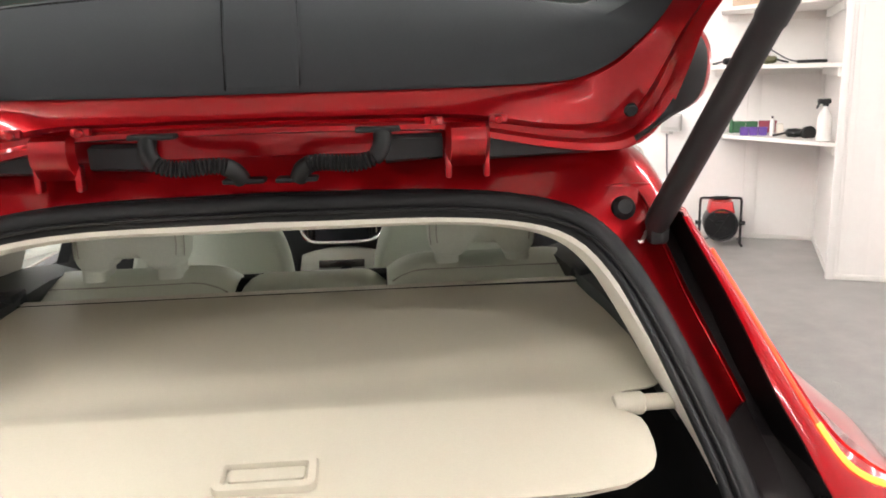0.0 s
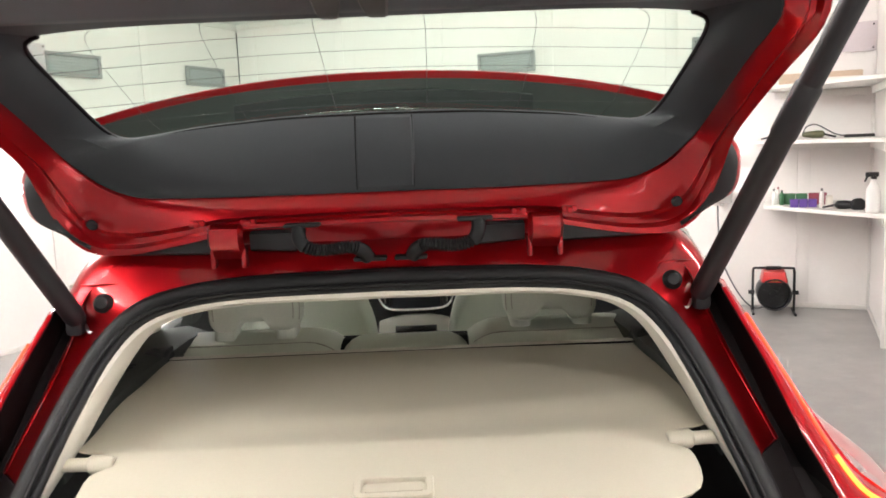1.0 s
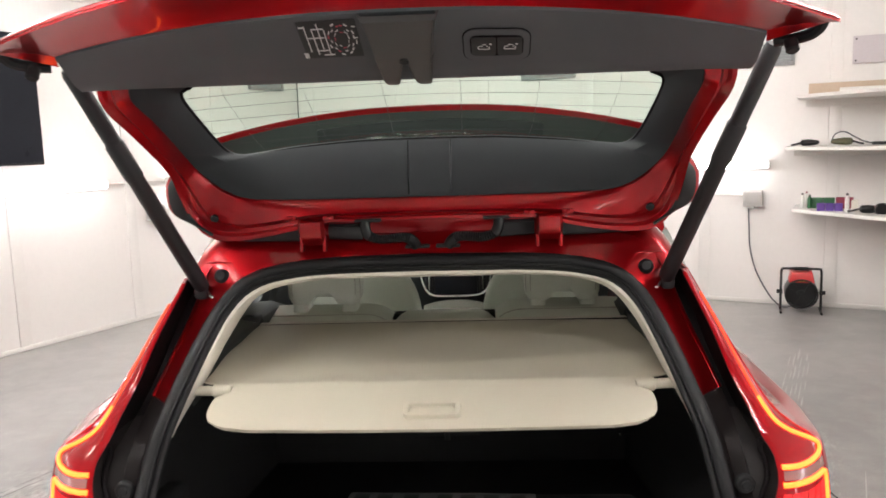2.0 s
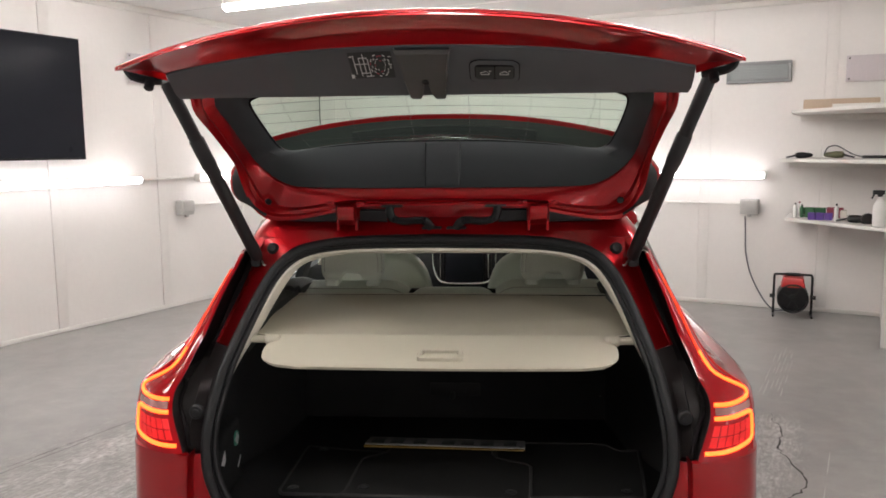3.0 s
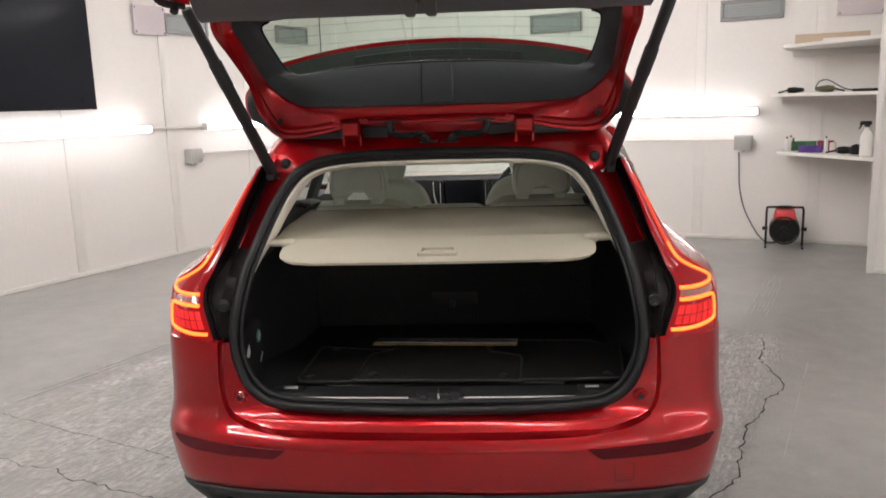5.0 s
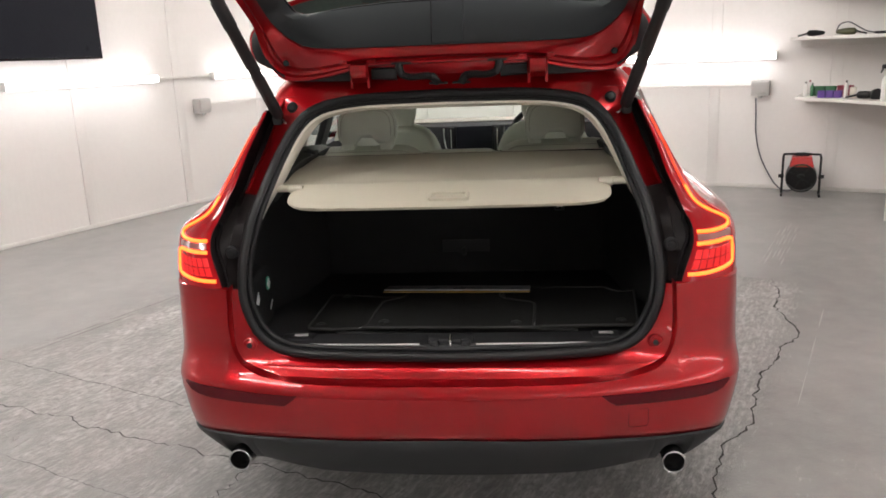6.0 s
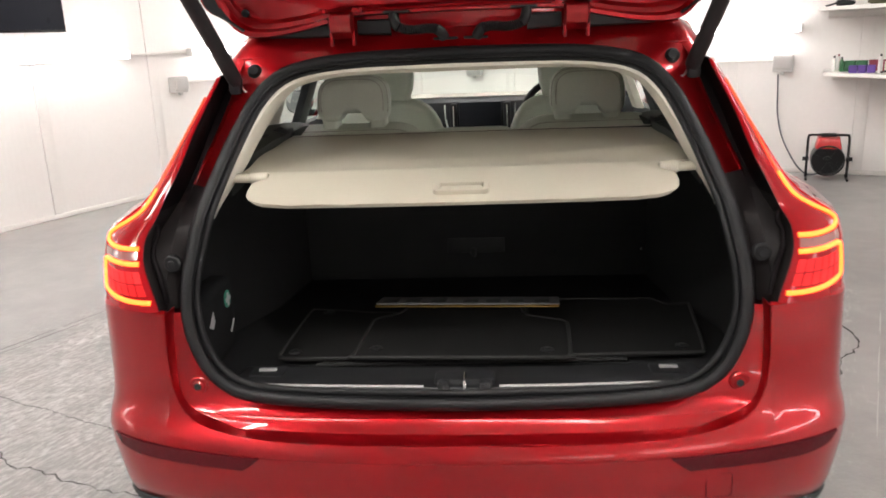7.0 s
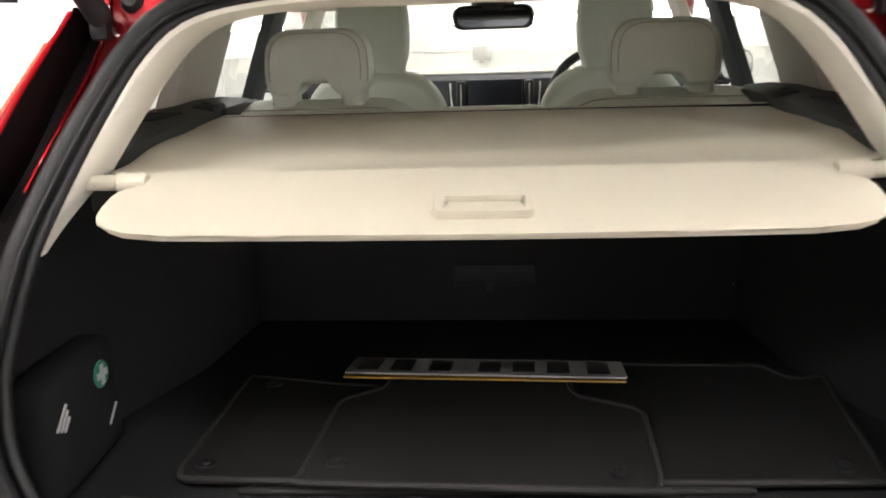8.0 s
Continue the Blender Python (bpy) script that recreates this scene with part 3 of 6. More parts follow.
bm = bmesh.new()
box(bm, (0, 0, 0.013), (0.22, 0.07, 0.026), 0.006)
piece("flat_case", "flat black case lying on the shelf", "case", at_room(0.96, FAR - 0.22, SH2, 3), bm, DARKMETAL)


def bottle(a, b, z, h, r, body, cap, label, spray=False):
    th = thing("spray_bottle" if spray else "bottle", label, "bottle", at_room(a, b, z, 20))
    bm = bmesh.new()
    prof = [(0.85, 0), (1, 0.02), (1, 0.5), (0.95, 0.6), (0.55, 0.74), (0.34, 0.80), (0.34, 0.86)] if spray else [(0.9, 0), (1, 0.04), (1, 0.72), (0.5, 0.82), (0.4, 0.88)]
    rows = [[(r * q * math.cos(k), r * q * math.sin(k), h * y) for k in np.linspace(0, 2 * math.pi, 14, endpoint=False)] for q, y in prof]
    loft(bm, rows, close=True, cap=True)
    part("bottle_body", bm, body, th)
    bm = bmesh.new()
    if spray:
        disc(bm, (0, 0, h * 0.86), r * 0.42, h * 0.08, (0, 0, 1), 12, 0.002)
        box(bm, (-0.012, 0, h * 0.98), (0.09, 0.026, 0.035), 0.008)
        box(bm, (-0.05, 0, h * 0.90), (0.012, 0.016, 0.06), 0.004, Euler((0, radians(25), 0)).to_matrix())
        part("trigger", bm, cap, th, "dark trigger head")
    else:
        disc(bm, (0, 0, h * 0.88), r * 0.45, h * 0.12, (0, 0, 1), 12, 0.002)
        part("cap", bm, cap, th)


bottle(0.33, 6.33, SH3, 0.13, 0.018, WHITEPL, DARKMETAL, "small white bottle with a dark cap on the shelf")
bottle(0.39, 6.29, SH3, 0.12, 0.018, GREEN, DARKMETAL, "small green bottle standing on the shelf")
bottle(0.36, 6.40, SH3, 0.14, 0.017, WHITEPL, CRIMSON, "small white bottle with a red cap on the shelf")
bottle(0.68, 6.02, SH3, 0.15, 0.018, WHITEPL, DARKMETAL, "slim white bottle standing on the shelf")
bottle(1.0, 5.60, SH3, 0.28, 0.048, WHITEPL, DARKMETAL, "white spray bottle with a dark trigger head", True)


def tray(a, b, z, s, material, label):
    bm = bmesh.new()
    w, d, h = s
    o = rounded(w, d, 0.008, 3)
    loft(bm, [[(x * 0.9, y * 0.9, 0.003) for x, y in o], [(x, y, 0) for x, y in o], [(x * 1.04, y * 1.04, h) for x, y in o], [(x * 0.98, y * 0.98, h) for x, y in o], [(x * 0.86, y * 0.86, 0.006) for x, y in o]], close=True, cap=True)
    piece("storage_bin", label, "storage bin", at_room(a, b, z), bm, material, "storage bins")


for k in range(3):
    tray(0.485 + k * 0.066, 6.09, SH3, (0.062, 0.09, 0.06), PURPLE, "small purple plastic storage bin on the shelf")
for k in range(2):
    tray(0.45 + k * 0.09, 6.36, SH3, (0.085, 0.11, 0.085), GREEN, "green plastic storage bin on the shelf")
tray(0.66, 6.35, SH3, (0.13, 0.11, 0.09), CRIMSON, "red plastic storage bin on the shelf")
bm = bmesh.new()
box(bm, (0, 0, 0.04), (0.05, 0.10, 0.10), 0.006)
piece("cream_carton", "plain cream carton standing on the shelf", "carton", at_room(0.735, 6.05, SH3), bm, CREAM)
th = hand_tool(0.855, 5.89, SH3, 0, DARKMETAL, 0.17, "black polishing machine lying on the shelf")
bm = bmesh.new()
disc(bm, (0.06, -0.03, 0.035), 0.05, 0.05, (0.3, -1, 0.1), 18, 0.006)
part("pad", bm, DARKMETAL, th)


# ---- fan heater on the floor ----
def fan_heater(m):
    th = thing("fan_heater", "red drum fan heater in a black tubular stand on the floor", "heater", m)
    bm = bmesh.new()
    R = 0.135
    for y0, y1 in ((-0.13, 0.12),):
        prof = [(R * 0.97, y0), (R, y0 + 0.012), (R, y1 - 0.012), (R * 0.97, y1)]
        loft(bm, [[(r * math.cos(k), y, 0.18 + r * math.sin(k)) for k in np.linspace(0, 2 * math.pi, 32, endpoint=False)] for r, y in prof], close=True)
    part("drum", bm, DARKMETAL, th, solid=0.006)
    bm = bmesh.new()
    disc(bm, (0, -0.02, 0.18), R * 0.96, 0.02, (0, 1, 0), 32)
    part("back_plate", bm, DARKMETAL, th)
    bm = bmesh.new()
    disc(bm, (0, -0.10, 0.18), 0.035, 0.03, (0, 1, 0), 16, 0.004)
    part("hub", bm, DARKMETAL, th)
    for r in (0.05, 0.075, 0.10, 0.125):
        bm = bmesh.new()
        tube(bm, [(r * math.cos(k), -0.128, 0.18 + r * math.sin(k)) for k in np.linspace(0, 2 * math.pi, 28, endpoint=False)], 0.0025, 5, close=True)
        part("guard_ring", bm, DARKMETAL, th)
    for k in range(6):
        a = k * math.pi / 6
        bm = bmesh.new()
        tube(bm, [(-R * math.cos(a), -0.131, 0.18 - R * math.sin(a)), (R * math.cos(a), -0.131, 0.18 + R * math.sin(a))], 0.0025, 5)
        part("guard_spoke", bm, DARKMETAL, th)
    bm = bmesh.new()
    rows = []
    for y in (-0.12, -0.11, 0.10, 0.11):
        s = 0.94 if y in (-0.12, 0.11) else 1.0
        rows.append([(-0.105 * s, y, 0.285), (-0.085 * s, y, 0.355 * s + 0.02), (0.085 * s, y, 0.355 * s + 0.02), (0.105 * s, y, 0.285)])
    loft(bm, rows, close=True, cap=True)
    part("control_housing", bm, HEATRED, th, "red enamelled control housing")
    bm = bmesh.new()
    box(bm, (0.0, -0.125, 0.305), (0.055, 0.006, 0.018), 0.002)
    part("maker_plate", bm, PLATEAMBER, th, "small yellow plate")
    for s in (-1, 1):
        bm = bmesh.new()
        tube(bm, curve_points([(s * 0.165, -0.13, 0.012), (s * 0.165, 0.0, 0.012), (s * 0.165, 0.14, 0.012)], 6), 0.011)
        tube(bm, [(s * 0.165, 0, 0.012), (s * 0.165, 0, 0.36)], 0.011)
        part("stand_side", bm, DARKMETAL, th)
        bm = bmesh.new()
        disc(bm, (s * 0.15, 0, 0.18), 0.018, s * 0.05, (1, 0, 0), 12)
        part("tilt_knob", bm, DARKMETAL, th)
    bm = bmesh.new()
    tube(bm, curve_points([(-0.165, 0, 0.355), (-0.158, 0, 0.382), (-0.13, 0, 0.392), (0.13, 0, 0.392), (0.158, 0, 0.382), (0.165, 0, 0.355)], 22), 0.011)
    part("handle_bar", bm, DARKMETAL, th)
    bm = bmesh.new()
    tube(bm, [(-0.06, 0, 0.392), (0.06, 0, 0.392)], 0.016, 12)
    part("handle_grip", bm, RUBBER, th)


fan_heater(at_room(0.335, FAR - 0.29, 0, 6))
bm = bmesh.new()
tube(bm, curve_points([(-0.14, FAR - 0.08, 0.91), (-0.135, FAR - 0.06, 0.75), (-0.125, FAR - 0.05, 0.55), (-0.07, FAR - 0.06, 0.33), (0.05, FAR - 0.12, 0.12), (0.14, FAR - 0.16, 0.03), (0.21, FAR - 0.18, 0.012), (0.30, FAR - 0.20, 0.05)], 40), 0.007, 8)
piece("power_cable", "grey power cable hanging from the socket box to the heater", "cable", ROOM, bm, CABLE)


# ---- cracks in the floor ----
def crack(pts, width, seed, label, material=CRACK, jag=1.0):
    rnd = random.Random(seed)
    p = curve_points(pts, 90)
    bm = bmesh.new()
    rows = []
    off = 0
    for i, q in enumerate(p):
        d = p[min(i + 1, len(p) - 1)] - p[max(i - 1, 0)]
        n = np.array([-d[1], d[0]]) / (np.linalg.norm(d) + 1e-9)
        off = off * 0.7 + rnd.uniform(-0.018, 0.018) * jag
        w = width * rnd.uniform(0.25, 1.0) * min(1, 0.25 + i / 12, 0.25 + (len(p) - 1 - i) / 12)
        c = q + n * off
        rows.append([(*(c - n * w), 0.0012), (*(c + n * w), 0.0012)])
    loft(bm, rows)
    ob = part("floor_crack", bm, material, None, label)
    tagged(ob, label, kind="structure")


CR = "dark jagged crack in the concrete floor"
crack([(1.83, 2.85), (1.745, 2.52), (1.655, 2.31), (1.645, 1.99), (1.575, 1.79), (1.43, 1.57), (1.376, 1.44), (1.258, 1.25), (1.184, 1.08), (1.164, .98), (1.076, .79), (.974, .68), (.898, .5), (.827, .32), (.78, .0)], 0.006, 3, CR)
crack([(-2.6, 1.2), (-2.095, 1.03), (-1.884, .967), (-1.6, .844), (-1.316, .731), (-1.137, .665), (-.656, .467), (-.432, .38), (-.305, .33), (0, .2)], 0.0036, 5, CR)
crack([(-.72, .54), (-.765, .484), (-.823, .352), (-.92, .1), (-1.05, -.3)], 0.003, 8, CR)
along, across = Vector((.416, .909, 0)), Vector((.909, -.416, 0))


def floor_mark(name, a, b, lines, step, length, width, material, label, seed):
    """Short ragged ridges side by side, running along the room."""
    rnd = random.Random(seed)
    for k in range(lines):
        bm = bmesh.new()
        q = rnd.uniform(0, .25) * length
        while q < length:
            o = across * (a + step * k + rnd.uniform(-.2, .2) * step) + along * (b + q)
            long, wide = rnd.uniform(.12, .34) * length, width * rnd.uniform(.5, 1.0)
            loft(bm, [[o + along * t * long - across * wide * w, o + along * t * long + Vector((0, 0, .0012 + .4 * wide * w)), o + along * t * long + across * wide * w] for t, w in ((0, .1), (.2, .8), (.5, 1), (.8, .6), (1, .1))])
            q += long + rnd.uniform(.02, .16) * length
        ob = part(name, bm, material, None, label, smooth=0)
        tagged(ob, label, kind="structure")


floor_mark("floor_scratch", .355, 3.68, 6, .026, 1.2, .007, TINEMARK, "combed pale ridges in the concrete floor", 4)
floor_mark("floor_scratch", .80, 1.1, 1, .02, 1.9, .004, TINEMARK, "thin pale scratch along the concrete floor", 6)
floor_mark("floor_scratch", -2.90, .5, 2, .045, 2.0, .0022, JOINT, "thin dark drag lines along the worn concrete", 9)
J = "shallow grey joint line across the concrete floor"
for b, a0, a1, w, seed in ((.41, -2.95, -1.3, .0035, 21), (-.225, -2.4, -1.0, .0025, 22)):
    crack([tuple((across * a + along * b)[:2]) for a in np.linspace(a0, a1, 6)], w, seed, J, JOINT, .3)


# ---- the car ----
car = thing("car", "red estate car with its tailgate open and tail lamps lit", "car")
ZT = [0.3, 0.6, 0.75, 0.87, 1.0, 1.1, 1.2, 1.3, 1.36, 1.42]
YT = [0.08, 0.10, 0.12, 0.15, 0.21, 0.28, 0.36, 0.44, 0.48, 0.53]


def ap(z):
    """The depth of the tailgate opening's plane at height z."""
    return float(np.interp(z, ZT, YT))


def both(fn):
    for s in (-1, 1):
        fn(s)


def sx(s, pts):
    return [(s * p[0], *p[1:]) for p in pts]


# pairs of seal edge and outer edge of the flange: x, z, x, z from the top's middle to the bottom's middle
EDGE = curve_points([(0, 1.345, 0, 1.40), (.25, 1.34, .30, 1.398), (.38, 1.325, .45, 1.382), (.45, 1.30, .525, 1.335), (.495, 1.255, .553, 1.265), (.529, 1.19, .576, 1.18),
                     (.564, 1.10, .610, 1.09), (.596, 1.0, .640, 1.0), (.617, .88, .66, .88), (.62, .79, .664, .79), (.60, .71, .664, .70), (.56, .645, .652, .635),
                     (.48, .605, .60, .585), (.29, .588, .38, .568), (0, .58, 0, .564)], 150)


def inset(e, d):
    """The seal's contour moved inwards by d."""
    x, z = e[0], e[1]
    c = np.array([0, 0.95])
    v = np.array([x, z]) - c
    k = np.array([v[0] / 0.62, v[1] / 0.40])
    k = k / np.linalg.norm(k)
    return x - k[0] * d, z - k[1] * d


def bow(x, z):
    """How far the sill swells back and up towards its middle."""
    w = max(0.0, 1 - (x / .56) ** 2) * float(np.clip((.70 - z) / .09, 0, 1))
    return -.050 * w, .018 * w


def bowed(x, y, z, a=1.0, b=1.0):
    dy, dz = bow(x, z)
    return (x, y + a * dy, z + b * dz)


def trough(z):
    """How far the outer edge of the surround lies back at height z."""
    return float(np.interp(z, [.95, 1.03, 1.24, 1.32], [.0, .080, .080, .006]))


def flange(name, z1, z0, material, label=""):
    rows = [e for e in EDGE if z0 <= e[1] <= z1]
    if z0 < 0.59:
        rows_all = mirror_x(rows[::-1])
        bm = bmesh.new()
        loft(bm, [[bowed(e[0], ap(e[1]) + 0.004, e[1]) for e in rows_all], [bowed((e[0] + e[2]) / 2, ap((e[1] + e[3]) / 2) - 0.004, (e[1] + e[3]) / 2) for e in rows_all],
                  [bowed(e[2], ap(e[3]) - np.interp(e[3], [.564, .60, .68], [.035, .02, 0]), e[3], .7, 1.0) for e in rows_all]])
        part(name, bm, material, car, label, solid=0.004)
    elif z1 > 1.34:
        rows_all = mirror_x(rows)
        bm = bmesh.new()
        loft(bm, [[(e[0], ap(e[1]) + 0.006, e[1]) for e in rows_all], [((e[0] + e[2]) / 2, ap((e[1] + e[3]) / 2) + 0.009 + trough(e[3]) * .4 * (e[3] < 1.32), (e[1] + e[3]) / 2) for e in rows_all],
                  [(e[2] + math.copysign(trough(e[3]) * .2 * (e[3] < 1.32), e[2]), ap(e[3]) + 0.012 + trough(e[3]) * (e[3] < 1.32), e[3]) for e in rows_all]])
        part(name, bm, material, car, label, solid=0.004)
    else:
        def one(s):
            bm = bmesh.new()
            loft(bm, [[(s * e[0], ap(e[1]) + 0.005, e[1]) for e in rows], [(s * (0.6 * e[0] + 0.4 * e[2]), ap(e[1]) + 0.030, e[1] * .6 + e[3] * .4) for e in rows],
                      [(s * (e[2] + trough(e[3]) * .2), ap(e[3]) + 0.006 + trough(e[3]), e[3]) for e in rows]])
            part(name, bm, material, car, label, solid=0.004)
        both(one)


flange("upper_aperture_panel", 1.4, 1.050, RED, "glossy red painted opening surround")
flange("lamp_side_panel", 1.060, 0.795, PANELBLACK, "black plastic panel beside the lamp")
flange("lower_aperture_panel", 0.805, 0.5, RED, "glossy red painted opening surround")

# rubber seal round the opening: a round bulb, a lip inside it and a thin ridge on its flank
strip = None
for name, d, fwd, r in (("weatherstrip", .013, -.010, .0145), ("seal_lip", .031, .004, .0085), ("seal_ridge", .003, -.006, .0055), ("seal_bead", .0235, -.017, .0028)):
    ring = [bowed(x, ap(z) + fwd, z) for x, z in (inset(e, d) for e in EDGE[::2])]
    ring += [(-x, y, z) for x, y, z in ring[::-1][1:-1]]
    bm = bmesh.new()
    tube(bm, ring, r, 10, close=True)
    ob = part(name, bm, RUBBER, strip or car, "" if strip else "thick black rubber seal")
    strip = strip or ob

# pale lining inside the seal, over the top and down the pillars
rows = [e for e in EDGE if e[1] > 0.985]
rows = mirror_x(rows)


def lining(d, fwd, taper):
    out = []
    for e in rows:
        x, z = inset((abs(e[0]), e[1]), d)
        k = np.clip((z - 0.96) / 0.12, 0.15, 1) if taper else 1
        x, z = inset((abs(e[0]), e[1]), 0.032 + (d - 0.032) * np.clip((z - 0.99) / 0.22, 0.12, 1))
        out.append((math.copysign(x, e[0]) if e[0] else 0, ap(z) + fwd * k, z))
    return out


bm = bmesh.new()
loft(bm, [lining(0.032, 0.0, False), lining(0.045, 0.012, True), lining(0.055, 0.05, True), lining(0.05, 0.12, True)])
part("aperture_lining", bm, CREAM, car, "cream lining round the opening", solid=0.003)

# black gutter strips beside the hinges, wedge shaped, before a red gutter
bm = bmesh.new()
box(bm, (0, .522, 1.430), (1.06, .012, .10), .004)
part("gutter_backing", bm, RED, car)
for x0, x1, z0, z1 in ((-.47, -.312, 1.392, 1.410), (-.248, -.165, 1.412, 1.412), (.248, .165, 1.412, 1.412), (.47, .312, 1.392, 1.410)):
    bm = bmesh.new()
    loft(bm, [[(x0, .502, 1.384), (x1, .498, 1.380)], [(x0, .494, 1.387), (x1, .488, 1.384)], [(x0, .492, z0), (x1, .486, z1)], [(x0, .512, z0 + .004), (x1, .512, z1 + .004)]])
    part("gutter_strip", bm, BLACK, car, solid=.004)

# painted roof edge and corners outside the opening
rim = mirror_x([e for e in EDGE if e[3] > 1.285])


def roof_edge(out, fwd, lift=0.0):
    row = []
    for e in rim:
        k = np.array([abs(e[2]) / .62, max(e[3] - .95, 0) / .40])
        k = k / np.linalg.norm(k)
        side = np.clip(abs(e[2]) / .5, 0, 1) ** 2
        row.append((e[2] + math.copysign(k[0] * out * side, e[2]), ap(e[3]) + .012 + fwd, e[3] + k[1] * (out * .6 * side + lift)))
    return row


bm = bmesh.new()
loft(bm, [roof_edge(0, 0), roof_edge(.018, .005, .003), roof_edge(.040, .025, .008), roof_edge(.058, .08, .012), roof_edge(.066, .20, .016), roof_edge(.074, .42, .02)])
part("roof_edge", bm, RED, car, "glossy red roof edge", solid=.004)

# ---- outer body: plan stations from the middle of the bumper round to the nose, at z = 0.5 ----
PLAN = np.array([(0, -.050), (.12, -.049), (.25, -.044), (.36, -.034), (.46, -.020), (.56, .002), (.64, .024), (.70, .046), (.75, .068), (.79, .092), (.82, .118), (.843, .15), (.860, .195), (.872, .26),
                 (.885, .40), (.905, .75), (.92, 1.2), (.925, 2.2), (.92, 3.3), (.90, 3.9), (.85, 4.35), (.72, 4.60), (.42, 4.70), (0, 4.73)])
tang = np.gradient(PLAN, axis=0)
NORM = np.stack([tang[:, 1], -tang[:, 0]], 1)
NORM /= np.linalg.norm(NORM, axis=1)[:, None]


FACING = .18 + .82 * np.clip(-NORM[:, 1], 0, 1)


def hull(i, z, d):
    """Station i of the plan, moved in by d, at height z; the flanks tuck under towards the ground."""
    d = d + (1 - FACING[i]) * float(np.interp(z, [.22, .36, .42, .47, .51], [.075, .060, .032, .010, 0]))
    p = PLAN[i] - NORM[i] * d
    return (max(p[0], 0.0), p[1], z)


def hull_row(z, d, i0, i1):
    return [hull(i, z, d) for i in range(i0, i1)]


def hull_between(k, z, d):
    """The skin between two stations, rounded through their neighbours; d is a depth for each station facing fully back."""
    i, f = int(k), k - int(k)
    ps = []
    for j in range(i - 1, i + 3):
        n = min(abs(j), len(PLAN) - 1)
        x, y, _ = hull(n, z, d * FACING[n])
        ps.append(np.array([-x if j < 0 else x, y]))
    a, b, c, e = ps
    x, y = .5 * (2 * b + (c - a) * f + (2 * a - 5 * b + 4 * c - e) * f ** 2 + (3 * b - a - 3 * c + e) * f ** 3)
    return (float(x), float(y), z)


LAST = len(PLAN)
SKIN = [(.365, .020), (.375, .012), (.40, .006), (.44, .002), (.49, .000), (.52, .001)]
def droop(p, w):
    """The bumper's lower edge hangs a little towards the corners."""
    return (p[0], p[1], p[2] + w * float(np.interp(p[0], [0, .45, .70, .85], [.022, .014, .0, -.014])))


bm = bmesh.new()
loft(bm, [mirror_x([droop(hull_between(k, z, d), w) for k in np.linspace(0, 17, 58)]) for (z, d), w in zip(SKIN, (1, 1, .8, .4, 0, 0))])
part("bumper", bm, RED, car, "glossy red bumper skin", solid=0.003)
def hull_x(x, z, d):
    """The rear skin at a given x."""
    pts = np.array([hull(i, z, d) for i in range(0, 15)])
    return (x, float(np.interp(x, pts[:, 0], pts[:, 1])), z)


LIP = ([.547, .549, .552, .557, .565, .576, .590, .61, .64, .68, .74, .806], [0.0, .30, .42, .50, .560, .598, .625, .644, .656, .662, .664, .664])
SIDE = ([.50, .52, .535, .548, .56, .575, .595, .62, .66, .72, .77, .806], [.000, .001, .005, .012, .021, .031, .040, .046, .050, .054, .058, .062])


def side_d(z):
    return sum(float(np.interp(z + h, *SIDE)) for h in (-.010, -.005, 0, .005, .010)) / 5


# shelf between the bumper's edge and the opening: flat at first, then a short riser
RIM = np.array([bowed(e[2], ap(e[3]) - np.interp(e[3], [.564, .60, .68], [.035, .02, 0]), e[3], .7, 1.0) for e in EDGE if e[3] < .68])[::-1]


def shelf_row(u):
    row = []
    for x in np.linspace(0, .625, 18):
        p, q = np.array(hull_x(x, .551, side_d(.551))), np.array([x, np.interp(x, RIM[:, 0], RIM[:, 1]), np.interp(x, RIM[:, 0], RIM[:, 2])])
        row.append((x, p[1] + (q[1] - p[1]) * u[0], p[2] + (q[2] - p[2]) * u[1]))
    return row


bm = bmesh.new()
loft(bm, [mirror_x(shelf_row(u)) for u in ((0, 0), (.06, .05), (.15, .07), (.55, .06), (.72, .16), (.84, .55), (.93, .88), (1, 1))])
part("bumper_shelf", bm, RED, car, "recessed red shelf along the bumper", solid=.002)


def quarter_columns():
    # columns round the corner, each from the bumper up to the lip of the opening or to the lamp
    zs = np.array([.52, .53, .54, .548, .555, .562, .57, .58, .59, .60, .615, .635, .66, .70, .74, .78, .806])
    xs = [0, .06, .12, .185, .25, .30, .34, .38, .42, .46, .50, .53, .56, .58, .598, .612, .625, .635, .644, .650, .656, .659, .662, .6632, .664]
    ks = [float(np.interp(x, PLAN[:15, 0], np.arange(15))) for x in xs]
    inner = len(ks)
    ks += list(np.linspace(ks[-1], 17, 24)[1:])
    cols = []
    for n, k in enumerate(ks):
        top = max(.551, float(np.interp(xs[n], LIP[1], LIP[0]))) if n < inner - 1 else .806
        col = []
        for z in .52 + (top - .52) * (zs - .52) / .286:
            col.append(hull_between(min(k, 16.999), z, side_d(z)))
        cols.append(col)
    return cols, inner


QUARTER, INNER = quarter_columns()
bm = bmesh.new()
loft(bm, [[(-x, y, z) for x, y, z in c] for c in QUARTER[:0:-1]] + QUARTER)
part("quarter_panel", bm, RED, car, "red skin round the rear corners", solid=.003)


def low(x):
    return float(np.clip((.56 - x) / .10, 0, 1))


